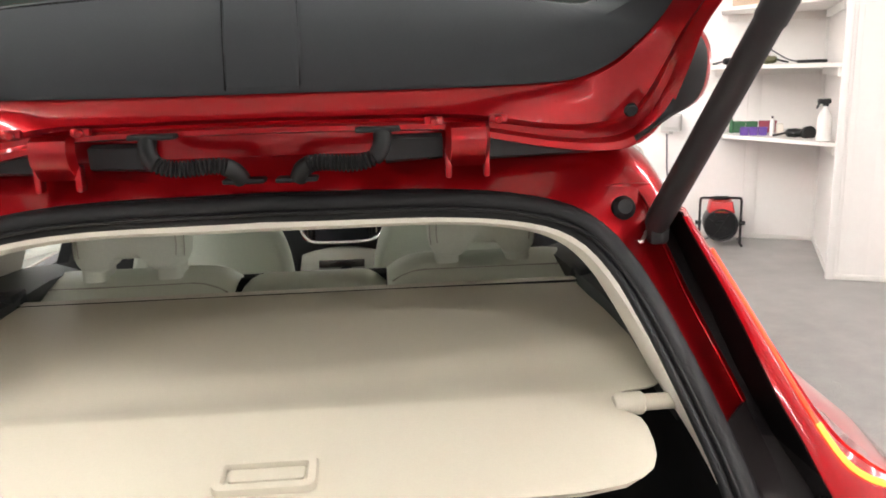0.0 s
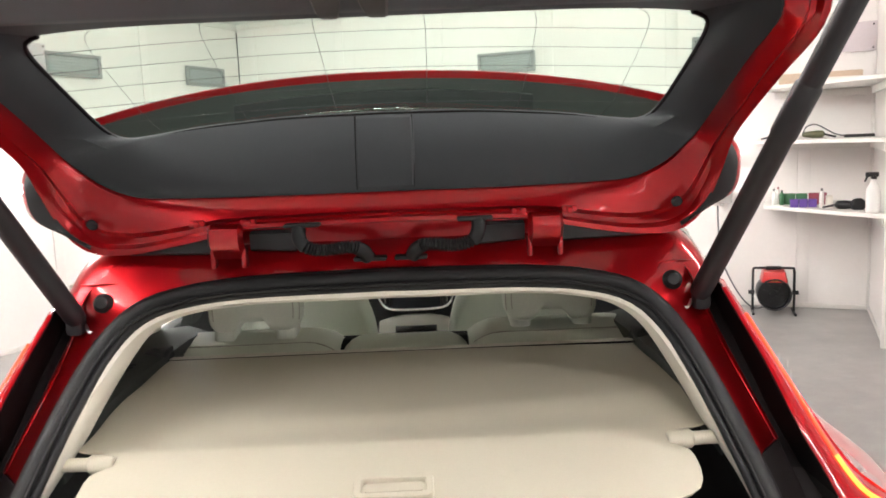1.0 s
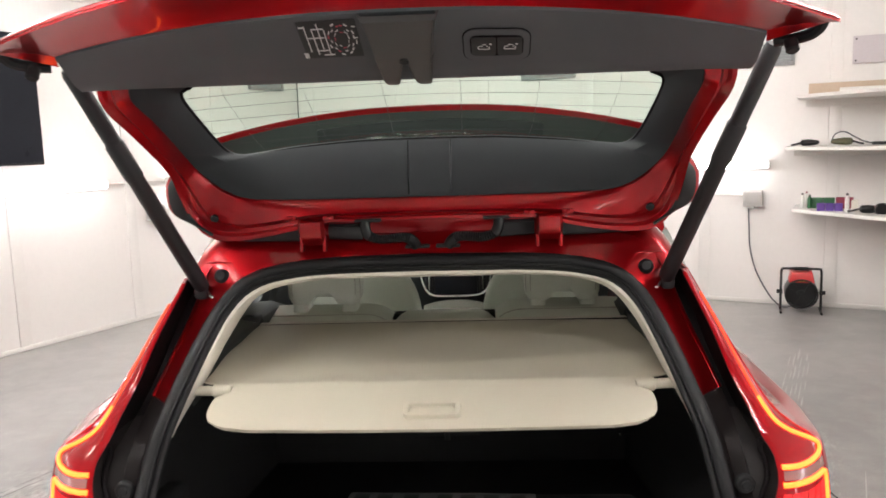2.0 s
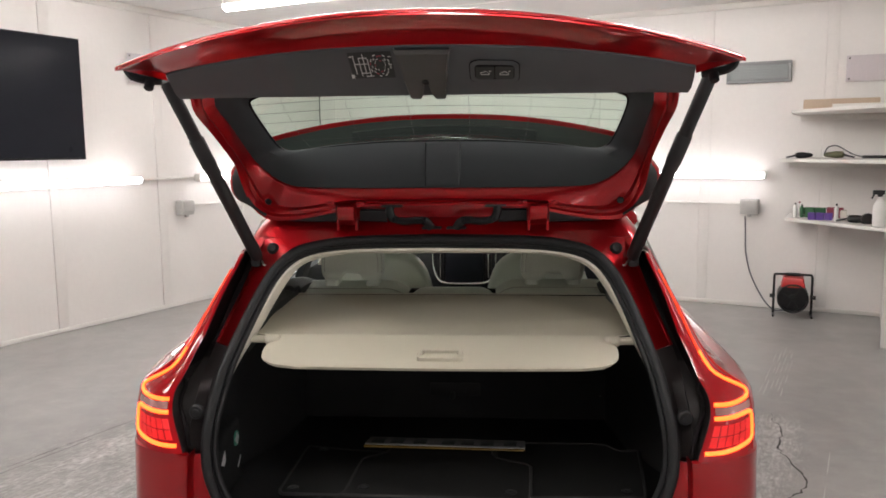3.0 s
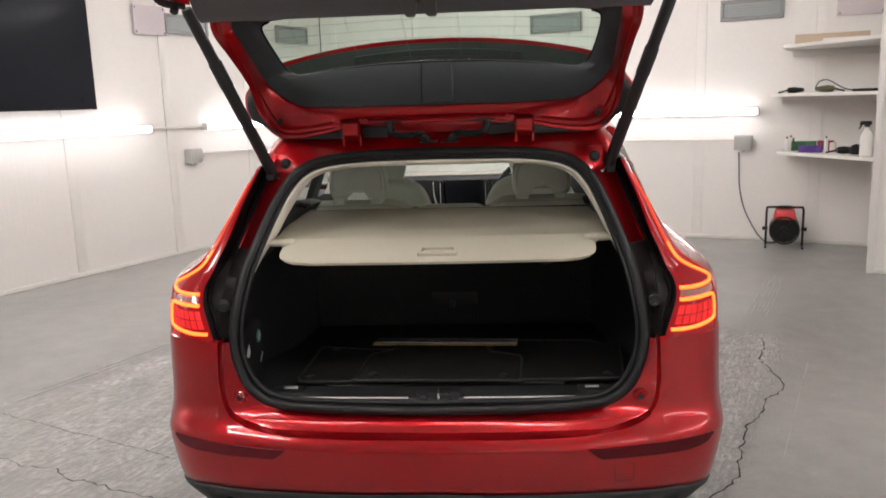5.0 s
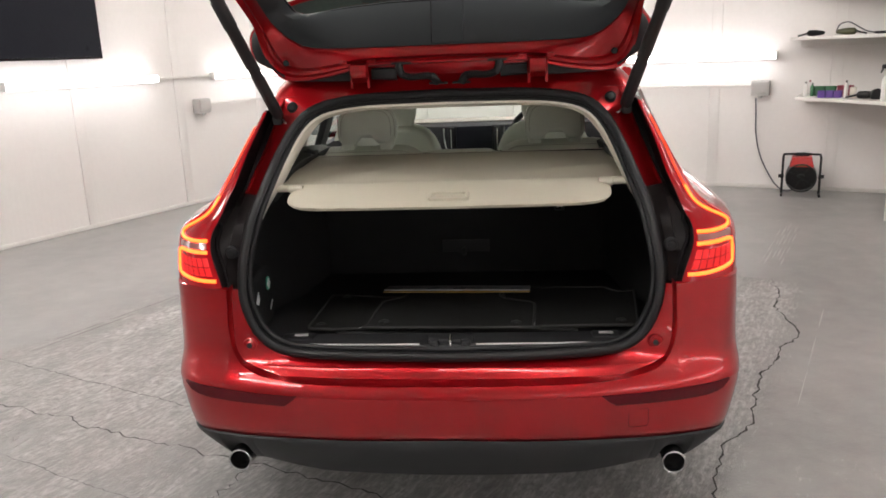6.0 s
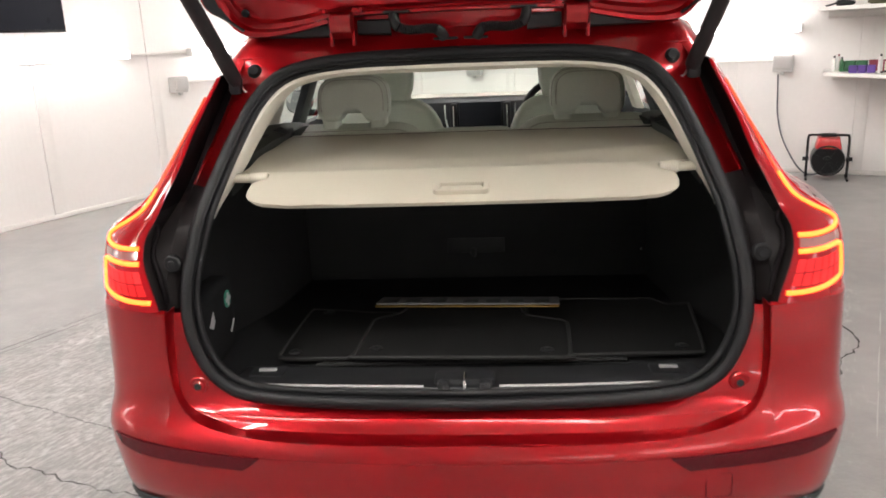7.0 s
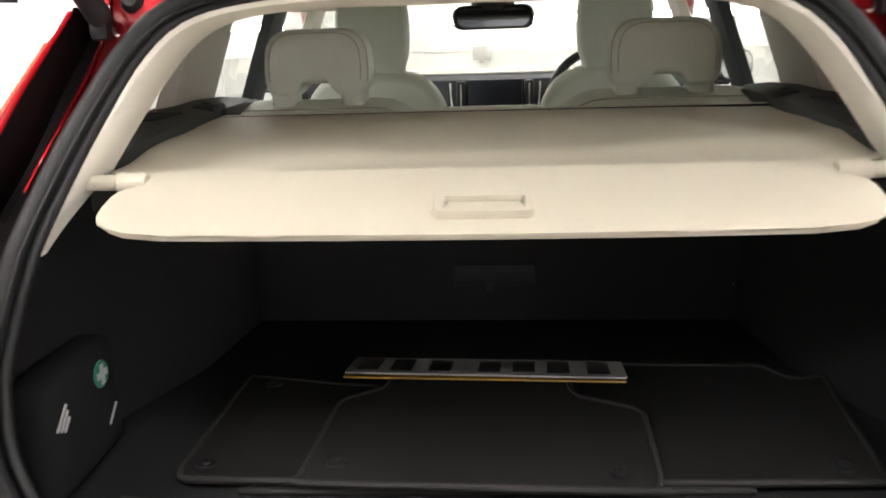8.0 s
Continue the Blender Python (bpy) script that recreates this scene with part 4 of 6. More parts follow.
def quarter(s):
    cols, inner = [sx(s, c) for c in QUARTER], INNER
    bm = bmesh.new()
    ends = [c[-1] for c in cols[inner - 1:]]
    loft(bm, [ends, [(x, y + .012, .810) for x, y, _ in ends]])
    part("lamp_ledge", bm, RED, car, solid=.003)
    edge = [(abs(x), y, z) for x, y, z in [c[-1] for c in cols[7:inner - 1]] + cols[inner - 1][12:]]
    bm = bmesh.new()
    loft(bm, [sx(s, edge), sx(s, [(p[0] - .003, p[1] + .010, p[2] + .002 - .006 * low(p[0])) for p in edge]), sx(s, [(p[0] - .004, max(ap(p[2]) - .002 - np.interp(p[2], [.55, .60, .68], [.03, .02, 0]), p[1] + .012), p[2] + .004 - .012 * low(p[0])) for p in edge])])
    part("panel_return", bm, RED, car, solid=.003)
    bm = bmesh.new()
    loft(bm, [sx(s, hull_row(z, d, 16, LAST)) for z, d in [(.20, .08), (.26, .03)] + SKIN + [(z, side_d(min(z, .806)) * .18) for z in (.56, .60, .68, .76, .82)]])
    part("body_side", bm, RED, car, solid=.004)


both(quarter)

# ---- tail lamps: height, inner x, outer x ----
LAMP = curve_points([(1.295, .582, .606), (1.19, .618, .650), (1.10, .641, .690), (1.05, .660, .715), (1.02, .670, .738), (.995, .680, .772), (.975, .692, .803), (.955, .699, .819), (.92, .700, .824), (.89, .691, .826), (.86, .679, .826), (.81, .662, .824)], 60)


def lamp_at(z, k, proud=0.0):
    """A point of the lamp's face: k runs from its inner to its outer edge."""
    zs = LAMP[::-1, 0]
    xi, xo = np.interp(z, zs, LAMP[::-1, 1]), np.interp(z, zs, LAMP[::-1, 2])
    w = np.clip((xo - xi) / 0.14, 0.25, 1)
    y = ap(z) - np.interp(z, [.81, 1.0, 1.1, 1.28], [.040, .040, .032, .010]) + 0.095 * max(w, .62) * k ** 1.8 - 0.010 * math.sin(math.pi * k) - proud
    return (xi + (xo - xi) * k, y, z)


def tail_lamp(s):
    bm = bmesh.new()
    loft(bm, [sx(s, [lamp_at(z, k) for k in np.linspace(0, 1, 12)]) for z in LAMP[:, 0]])
    lens = part("tail_lamp", bm, LAMPRED, car, "lit red tail lamp with glowing strips", solid=0.012, offset=-1)

    def strip(pts, r, material, name="led_strip"):
        bm = bmesh.new()
        tube(bm, sx(s, [lamp_at(z, k, 0.0005) for z, k in curve_points([(z, k * .14) for z, k in pts], 44) * np.array([1, 1 / .14])]), r, 8)
        part(name, bm, material, lens)

    strip([(1.25, .62), (1.17, .70), (1.10, .64), (1.06, .63)], 0.0040, LED)
    strip([(1.06, .63), (1.04, .63), (1.015, .65), (.995, .77), (.977, .88), (.966, .945), (.957, .955), (.947, .88), (.944, .55), (.943, .07)], 0.0054, LEDHOT)
    strip([(.911, .07), (.913, .55), (.911, .90), (.900, .972), (.86, .975), (.846, .97), (.838, .88), (.833, .5), (.830, .06)], 0.0056, LEDHOT)
    bm = bmesh.new()
    loft(bm, [sx(s, [lamp_at(z, k, 0.0015) for k in np.linspace(.08, .97, 10)]) for z in (.919, .928, .937)])
    part("reverse_lens", bm, LAMPCLEAR, lens, "clear reversing lamp bar", solid=0.002)
    for k0 in np.linspace(.09, .80, 6):
        for z0 in (.844, .871):
            bm = bmesh.new()
            loft(bm, [sx(s, [lamp_at(z, k, 0.001) for k in (k0 + .005, k0 + .066, k0 + .127)]) for z in (z0, z0 + .025)])
            part("brake_cell", bm, LAMPGLOW, lens, solid=0.001)


both(tail_lamp)


def channel(s):
    """The black recess between the opening's surround and the lamp."""
    side_edge = np.array([e for e in EDGE if e[2] > .5 and .70 < e[3] < 1.34])[::-1]
    rows = []
    for z in np.linspace(1.30, .803, 36):
        x0, x1 = float(np.interp(z, side_edge[:, 3], side_edge[:, 2])) - .001 + trough(z) * .2, lamp_at(min(max(z, .81), 1.295), 0)[0]
        y = ap(z)
        dip = float(np.interp(z, [.93, 1.04], [.012, .060]))
        rows.append(sx(s, [(x0, y + .006 + trough(z), z), (x0 + .10 * (x1 - x0), y + .006 + dip + .3 * trough(z), z), (x0 + .88 * (x1 - x0), y + dip + .3 * trough(z), z), (x1, lamp_at(min(max(z, .81), 1.295), 0)[1] + .004, z)]))
    # the painted surround folds back before the recess goes black
    flank = []
    for z in np.linspace(1.30, 1.052, 14):
        x0, x1 = float(np.interp(z, side_edge[:, 3], side_edge[:, 2])) - .003 + trough(z) * .2, lamp_at(min(z, 1.295), 0)[0]
        y, w = ap(z) + trough(z) * .9, (x1 - x0) * float(np.interp(z, [1.05, 1.15, 1.30], [.42, .36, .22]))
        flank.append(sx(s, [(x0, y + .006, z), (x0 + .35 * w, y + .009, z), (x0 + .7 * w, y + .013, z), (x0 + w, y + .018, z)]))
    bm = bmesh.new()
    loft(bm, flank)
    part("surround_fold", bm, RED, car, solid=.002)
    for a, b, material in ((0, 21, DEEPBLACK), (20, 36, PANELBLACK)):
        bm = bmesh.new()
        loft(bm, rows[a:b])
        part("lamp_channel", bm, material, car, solid=0.003)
    bm = bmesh.new()
    tube(bm, sx(s, curve_points([(.682, ap(.985) - .012, .985), (.680, ap(.965) - .010, .965), (.688, ap(.945) - .008, .945), (.688, ap(.915) - .008, .915), (.672, ap(.885) - .012, .885), (.660, ap(.85) - .014, .85), (.654, ap(.83) - .014, .82)], 24)), 0.0055, 8)
    part("lamp_gasket", bm, DEEPBLACK, car)


both(channel)


# ---- pillars, shoulders, roof, glass ----
def lead(z):
    """From the lamp's outer edge round to the flank."""
    x, y, _ = lamp_at(max(z, .81), 1.0)
    f = float(np.clip((1.006 - z) / .04, 0, 1))
    return [(x - .004, y - .001, z), (x + .002 + .008 * f, y + .014, z), (x + .009 + .015 * f, y + .055, z)]


def greenhouse(s):
    bm = bmesh.new()
    loft(bm, [sx(s, lead(z) + hull_row(z, d, 14, 21)) for z, d in ((.80, .013), (.86, .013), (.91, .015), (.945, .021), (.970, .033), (.988, .054), (1.000, .085), (1.005, .125))])
    part("shoulder", bm, RED, car, "smooth red shoulder below the side windows", solid=.004)
    bm = bmesh.new()
    rows = []
    for z in np.linspace(1.295, .81, 24):
        x, y, _ = lamp_at(z, 1.0)
        w = np.clip((1.33 - z) / .35, .15, 1)
        rows.append(sx(s, [(x, y, z), (x + .012 * w, y + .05, z), (x + .022 * w, y + .14, z), (x + .03 * w, y + .30, z), (x + .045 * w, y + .55, z)]))
    loft(bm, rows)
    part("rear_pillar", bm, RED, car, solid=0.004)
    bm = bmesh.new()
    rail = curve_points([(.598, .80, 1.360), (.606, .86, 1.366), (.618, 1.0, 1.372), (.635, 1.5, 1.40), (.63, 2.0, 1.385), (.68, 2.3, 1.27), (.80, 2.85, .99)], 30)
    tube(bm, sx(s, rail), [0.028] * 18 + [0.034] * 12, 10)
    part("roof_rail", bm, RED, car)
    belt = curve_points([(.755, .62, 1.0), (.790, 1.2, .995), (.80, 2.0, .99), (.79, 2.75, .99)], 20)
    bm = bmesh.new()
    tube(bm, sx(s, belt), 0.014, 8)
    part("belt_moulding", bm, GLOSSBLACK, car)
    bm = bmesh.new()
    top = curve_points([(.61, .70, 1.365), (.625, 1.0, 1.38), (.635, 1.5, 1.385), (.63, 2.0, 1.37), (.70, 2.40, 1.20), (.80, 2.75, 1.0)], 20)
    loft(bm, [sx(s, belt), sx(s, (belt + top) / 2 + np.array([.012, 0, 0])), sx(s, top)])
    g = part("side_glass", bm, CLEAR, car, "lightly tinted side glass")
    g.visible_shadow = False
    for y0, y1, material in ((.84, 1.12, CREAM), (1.40, 1.54, DARKTRIM), (1.86, 2.02, CREAM)):
        bm = bmesh.new()
        loft(bm, [sx(s, [(np.interp(z, [1.05, 1.34], [.665, .56]) + .02 * q, y0 + (y1 - y0) * k + .06 * (z - 1.05), z) for k, q in ((0, 1.2), (.08, 0), (.5, -.3), (.92, 0), (1, 1.2))]) for z in np.linspace(1.05, 1.36, 8)])
        part("window_pillar", bm, material, car, solid=0.006)
    # pale lining of the rear pillar, seen past the load cover
    bm = bmesh.new()
    rows = []
    for z in np.linspace(1.06, 1.335, 10):
        x, zz = inset((np.interp(z, EDGE[::-1, 1], EDGE[::-1, 0]), z), 0.05)
        xin = x + 0.005
        rows.append(sx(s, [(xin, ap(z) + .08, z), (xin + .02, ap(z) + .16, z), (np.interp(z, [1.06, 1.335], [.62, .53]), .62, z), (np.interp(z, [1.06, 1.335], [.67, .56]), .74, z)]))
    loft(bm, rows)
    part("rear_pillar_lining", bm, CREAM, car, "cream pillar lining", solid=0.004)
    bm = bmesh.new()
    loft(bm, [sx(s, [(.75, y, .55), (.745, y, .85), (.715, y, .99), (.725, y, 1.035), (.752, y, 1.04)]) for y in (.95, 1.4, 1.9, 2.6)])
    part("door_lining", bm, DARKTRIM, car, "dark grey door lining", solid=.004)
    bm = bmesh.new()
    box(bm, (s * .845, 2.44, 1.03), (.09, .08, .03), .01)
    part("mirror_arm", bm, GLOSSBLACK, car)
    bm = bmesh.new()
    ring = rounded(.12, .11, .04, 5)
    loft(bm, [[(s * .892 + u * k, y, 1.09 + v * k) for u, v in ring] for k, y in ((1, 2.36), (1.02, 2.40), (.9, 2.46), (.5, 2.50))], close=True, cap=True)
    part("door_mirror", bm, GLOSSBLACK, car, "dark door mirror")
    bm = bmesh.new()
    loft(bm, [[(s * .892 + u * .92, 2.357, 1.09 + v * .9) for u, v in ring], [(s * .892 + u * .92, 2.352, 1.09 + v * .9) for u, v in ring]], close=True, cap=True)
    part("mirror_glass", bm, MIRROR, car)


both(greenhouse)


def sheet(name, f, xs, ys, material, solid, label=""):
    bm = bmesh.new()
    loft(bm, [[f(x, y) for x in xs] for y in ys])
    return part(name, bm, material, car, label, solid=solid)


def roof_z(y):
    return float(np.interp(y, [.5, .56, .8, 1.4, 2.0], [1.392, 1.404, 1.42, 1.432, 1.405]))


sheet("roof", lambda x, y: (x * np.interp(y, [.545, .7, 1.0], [.86, .93, 1]), y, roof_z(y) - .035 * (x / .62) ** 2), np.linspace(-.62, .62, 15), [.545, .56, .6, .8, 1.1, 1.4, 1.7, 2.0], RED, .012, "glossy red roof")
sheet("headlining", lambda x, y: (x, y, min(roof_z(y) - .05, 1.345) - .025 * (x / .62) ** 2), np.linspace(-.61, .61, 13), [.56, .7, .9, 1.2, 1.5, 1.8, 2.03], CREAM, .006, "cream fabric headlining")
sheet("windscreen", lambda x, y: (x * (1 + .30 * (y - 2.0) / .85), y, 1.40 - .40 * (y - 2.0) / .85 - .03 * (x / .6) ** 2), np.linspace(-.62, .62, 13), np.linspace(2.0, 2.85, 6), CLEAR, 0, "clear windscreen").visible_shadow = False
sheet("bonnet", lambda x, y: (x * np.interp(y, [2.8, 4.2, 4.65], [1, .96, .8]), y, np.interp(y, [2.8, 3.6, 4.3, 4.65], [1.0, .965, .87, .72]) - .05 * (x / .88) ** 2), np.linspace(-.88, .88, 15), np.linspace(2.8, 4.66, 10), RED, .01)

# ---- plugs, stops, hooks ----
def plugs(s):
    bm = bmesh.new()
    disc(bm, (s * .595, .108, .632), .022, .012, (0, -1, 0), 24, .003)
    disc(bm, (s * .595, .098, .632), .012, .005, (0, -1, 0), 16, .002)
    part("bump_plug", bm, RED, car)
    bm = bmesh.new()
    disc(bm, (s * .595, .0935, .632), .008, .002, (0, -1, 0), 12)
    part("plug_hole", bm, BLACK, car)
    bm = bmesh.new()
    disc(bm, (s * .640, .158, .905), .020, .014, (0, -1, 0), 24, .004)
    disc(bm, (s * .640, .146, .905), .010, .006, (0, -1, 0), 16, .002)
    part("side_plug", bm, RUBBER, car)
    bm = bmesh.new()
    box(bm, (s * .515, .474, 1.305), (.070, .006, .066), .003)
    part("stop_plate", bm, RED, car)
    bm = bmesh.new()
    disc(bm, (s * .503, .468, 1.300), .0175, .028, (0, -1, .35), 20, .007)
    part("rubber_stop", bm, RUBBER, car, "round black rubber stop")
    bm = bmesh.new()
    tube(bm, sx(s, curve_points([(.508, .455, 1.285), (.512, .44, 1.265), (.525, .435, 1.258), (.538, .45, 1.27)], 14)), .0028, 6)
    part("strut_cable", bm, STEEL, car)
    bm = bmesh.new()
    box(bm, (s * .468, .213, .604), (.085, .062, .030), .008)
    part("lashing_eye_base", bm, BLACK, car)
    bm = bmesh.new()
    box(bm, (s * .468, .210, .621), (.042, .012, .006), .002)
    part("lashing_eye", bm, BRIGHTTRIM, car)
    # exhaust tailpipe
    bm = bmesh.new()
    prof = [(.0315, .086), (.0322, .071), (.0335, .0655), (.0365, .0640), (.0395, .0655), (.0408, .071), (.0408, .16), (.030, .16), (.030, .090), (.0315, .086)]
    loft(bm, [[(s * .650 + .90 * r * math.cos(k), y - .006, .272 + .90 * r * math.sin(k)) for k in np.linspace(0, 2 * math.pi, 32, endpoint=False)] for r, y in prof], close=True)
    part("tailpipe", bm, CHROME, car, "chrome round tailpipe")
    bm = bmesh.new()
    disc(bm, (s * .650, .14, .272), .031, .01, (0, 1, 0), 24)
    part("tailpipe_inside", bm, BLACK, car)
    # reflector in the bumper
    bm = bmesh.new()
    rows = []
    xs = np.linspace(.43, .805, 20)
    for kz in (0, .5, 1):
        row = []
        for x in xs:
            y = np.interp(x, PLAN[:13, 0], PLAN[:13, 1]) - .004
            zt = np.interp(x, [.43, .80], [.521, .521])
            h = .034 * np.interp(x, [.43, .465, .72, .78, .805], [.02, .9, 1, .8, .15])
            row.append((s * x, y, zt - kz * h))
        rows.append(row)
    loft(bm, rows)
    part("rear_reflector", bm, REFLECTOR, car, "dark red reflector strip", solid=.006)


both(plugs)
# towing eye cover: a rounded square with its gap line
bm = bmesh.new()
tube(bm, [tuple(np.array(hull_x(.535 + u, .445 + v, .001)) - np.array([0, .0014, 0])) for u, v in rounded(.056, .054, .008, 4)], .0009, 6, close=True)
part("towing_cover_gap", bm, REFLECTOR, car)

# ---- black lower valance, arched over the pipes ----
def valance_foot(x):
    foot = float(np.interp(x, [0, .38, .58, .70, .76, .80, .86], [.255, .258, .280, .272, .296, .326, .360]))
    arch = .045 ** 2 - (x - .652) ** 2
    return max(foot, .270 + math.sqrt(arch)) if arch > 0 else foot


cols = []
for k in np.unique(np.concatenate([np.linspace(0, 16, 40), np.linspace(5.2, 8.2, 46)])):
    col = []
    for u, d in ((0, .012), (.06, .008), (.25, .012), (.5, .026), (.75, .042), (.93, .056), (1, .064), (1.0, .10), (1.0, .15)):
        x0 = hull_between(k, .30, .03)[0]
        top, foot = droop((x0, 0, .368), 1)[2], valance_foot(x0)
        z = top + (min(foot, top - .004) - top) * u
        x, y, _ = hull_between(k, z, d)
        col.append((x, y, z))
    cols.append(col)
bm = bmesh.new()
loft(bm, [mirror_x([c[n] for c in cols]) for n in range(9)])
part("lower_valance", bm, BLACK, car, "matt black plastic lower bumper", solid=.004)
bm = bmesh.new()
box(bm, (0, 1.0, .26), (1.5, 1.6, .02), .005)
part("underbody", bm, BLACK, car)


def wheel(s, y):
    bm = bmesh.new()
    prof = [(.21, .10), (.30, .115), (.335, .10), (.345, .06), (.345, -.06), (.335, -.10), (.30, -.115), (.21, -.10)]
    loft(bm, [[(s * .80 + u, y + r * math.cos(k), .345 + r * math.sin(k)) for k in np.linspace(0, 2 * math.pi, 36, endpoint=False)] for r, u in prof], close=True)
    t = part("wheel", bm, TYRE, car, "black tyre on a silver rim")
    bm = bmesh.new()
    disc(bm, (s * .84, y, .345), .22, .02, (s, 0, 0), 32, .005)
    for k in range(5):
        a = k * 2 * math.pi / 5
        box(bm, (s * .872, y + .11 * math.cos(a), .345 + .11 * math.sin(a)), (.03, .2, .045), .008, Euler((a, 0, 0)).to_matrix())
    part("rim", bm, STEEL, t)


for y in (1.03, 3.88):
    for s in (-1, 1):
        wheel(s, y)

# ---- load space ----
bm = bmesh.new()
box(bm, (0, .64, .557), (1.36, .96, .04), .006)
part("load_floor", bm, CARPET, car, "black carpeted load floor")
bm = bmesh.new()


def sill(x, dy, dz):
    """A point on the loading sill, which swells back and up towards its middle."""
    q = (x / .5) ** 2
    return (x, .072 + .066 * q + dy, .636 - .022 * q + dz)


loft(bm, [[sill(x, dy, dz) for x in np.linspace(-.54, .54, 25)] for dy, dz in ((-.016, -.03), (-.010, -.006), (-.004, 0), (.035, .001), (.06, -.006), (.13, -.012), (.16, -.05))])
part("sill_cover", bm, BLACK, car, "black plastic loading sill", solid=.004)


def load_side(s):
    bm = bmesh.new()
    rows = []
    for y in (0, .08, .25, .5, .75, 1.0, 1.12):
        row = []
        for z in np.linspace(.555, 1.07, 12):
            rim = np.interp(z, EDGE[::-1, 1][:75], EDGE[::-1, 0][:75]) - .032 if z > .6 else .47
            deep = np.interp(y, [0, .08, .25, .5, .75, 1.12], [0, .69, .70, .68, .60, .56]) if y else rim
            x = deep if z < .9 else deep - (deep - .555) * (z - .9) / .17
            row.append((s * x, ap(z) + .012 + y * (1.06 - ap(z)) / 1.06, z))
        rows.append(row)
    loft(bm, rows)
    part("load_side", bm, LOADLINING, car, "black carpeted side lining", solid=.004)
    bm = bmesh.new()
    xs = np.linspace(.082, .472, 14)
    loft(bm, [[sill(s * x, dy, dz) for x in xs] for dy, dz in ((-.003, .002), (-.002, .0045), (.0015, .0055), (.003, .002))])
    part("sill_strip", bm, BRIGHTTRIM, car, "bright metal sill strip")
    # dark ledge under the quarter window
    bm = bmesh.new()
    rows = []
    for y, xi, z in ((.36, .56, 1.065), (.5, .552, 1.09), (.7, .545, 1.105), (.95, .52, 1.115), (1.1, .52, 1.10)):
        rows.append(sx(s, [(xi, y, z - .05), (xi, y, z), (xi + .05, y + .01, z + .012), (xi + .16, y + .02, z + .0)]))
    loft(bm, rows)
    part("side_ledge", bm, LEDGE, car, "dark grey ledge with a speaker grille", solid=.004)
    for k in range(6):
        bm = bmesh.new()
        box(bm, (s * (.60 + .0), .62 + .022 * k, 1.118), (.07, .008, .004), .001)
        part("grille_slot", bm, BLACK, car)
    bm = bmesh.new()
    disc(bm, (s * .545, .86, 1.10), .022, .05, (s * .3, -1, .2), 14, .006)
    box(bm, (s * .555, .84, 1.115), (.05, .07, .02), .008)
    part("cover_socket", bm, DARKTRIM, car)


both(load_side)
bm = bmesh.new()
box(bm, (.007, .108, .632), (.135, .055, .040), .010)
part("lock_housing", bm, BLACK, car, "black lock housing on the sill")
for s in (-1, 1):
    bm = bmesh.new()
    box(bm, (.007 + s * .045, .076, .637), (.028, .030, .030), .009)
    part("housing_lobe", bm, BLACK, car)
    bm = bmesh.new()
    disc(bm, (.007 + s * .040, .062, .638), .008, .006, (0, -1, .3), 14, .002)
    part("housing_screw", bm, DARKMETAL, car)
bm = bmesh.new()
tube(bm, curve_points([(.007, .10, .612), (.007, .072, .614), (.007, .062, .630), (.007, .072, .652), (.007, .10, .656)], 14), .0045, 8)
part("lock_striker", bm, CHROME, car, "bright steel lock loop")
# seat back wall
bm = bmesh.new()
box(bm, (0, 1.09, .80), (1.36, .05, .54), .006)
part("seat_back_carpet", bm, LOADLINING, car)
bm = bmesh.new()
box(bm, (.005, 1.062, .690), (.19, .006, .050), .004)
box(bm, (.005, 1.058, .715), (.185, .004, .003), .001)
box(bm, (-.004, 1.056, .667), (.018, .012, .030), .004)
part("ski_hatch_handle", bm, BLACK, car)
# tether anchor in the seat back
bm = bmesh.new()
tube(bm, [(.384 + u, 1.062, .846 + v) for u, v in rounded(.036, .032, .004, 3)], .0022, 6, close=True)
anchor = part("tether_anchor", bm, LOWERTRIM, car, "small square anchor frame with a steel loop")
bm = bmesh.new()
tube(bm, curve_points([(.376, 1.068, .840), (.379, 1.058, .847), (.386, 1.055, .849), (.392, 1.060, .845), (.394, 1.068, .840)], 12), .0028, 6)
part("anchor_loop", bm, BRIGHTTRIM, anchor)
bm = bmesh.new()
box(bm, (.545, 1.03, .675), (.006, .01, .010), .001)
part("lashing_stud", bm, CHROME, car)


# ---- load cover ----
def cover_z(x, y):
    return float(np.interp(y, [.155, .18, .21, .245, .29, .345, .45, .6, .82], [1.027, 1.033, 1.039, 1.047, 1.058, 1.071, 1.080, 1.087, 1.096]))


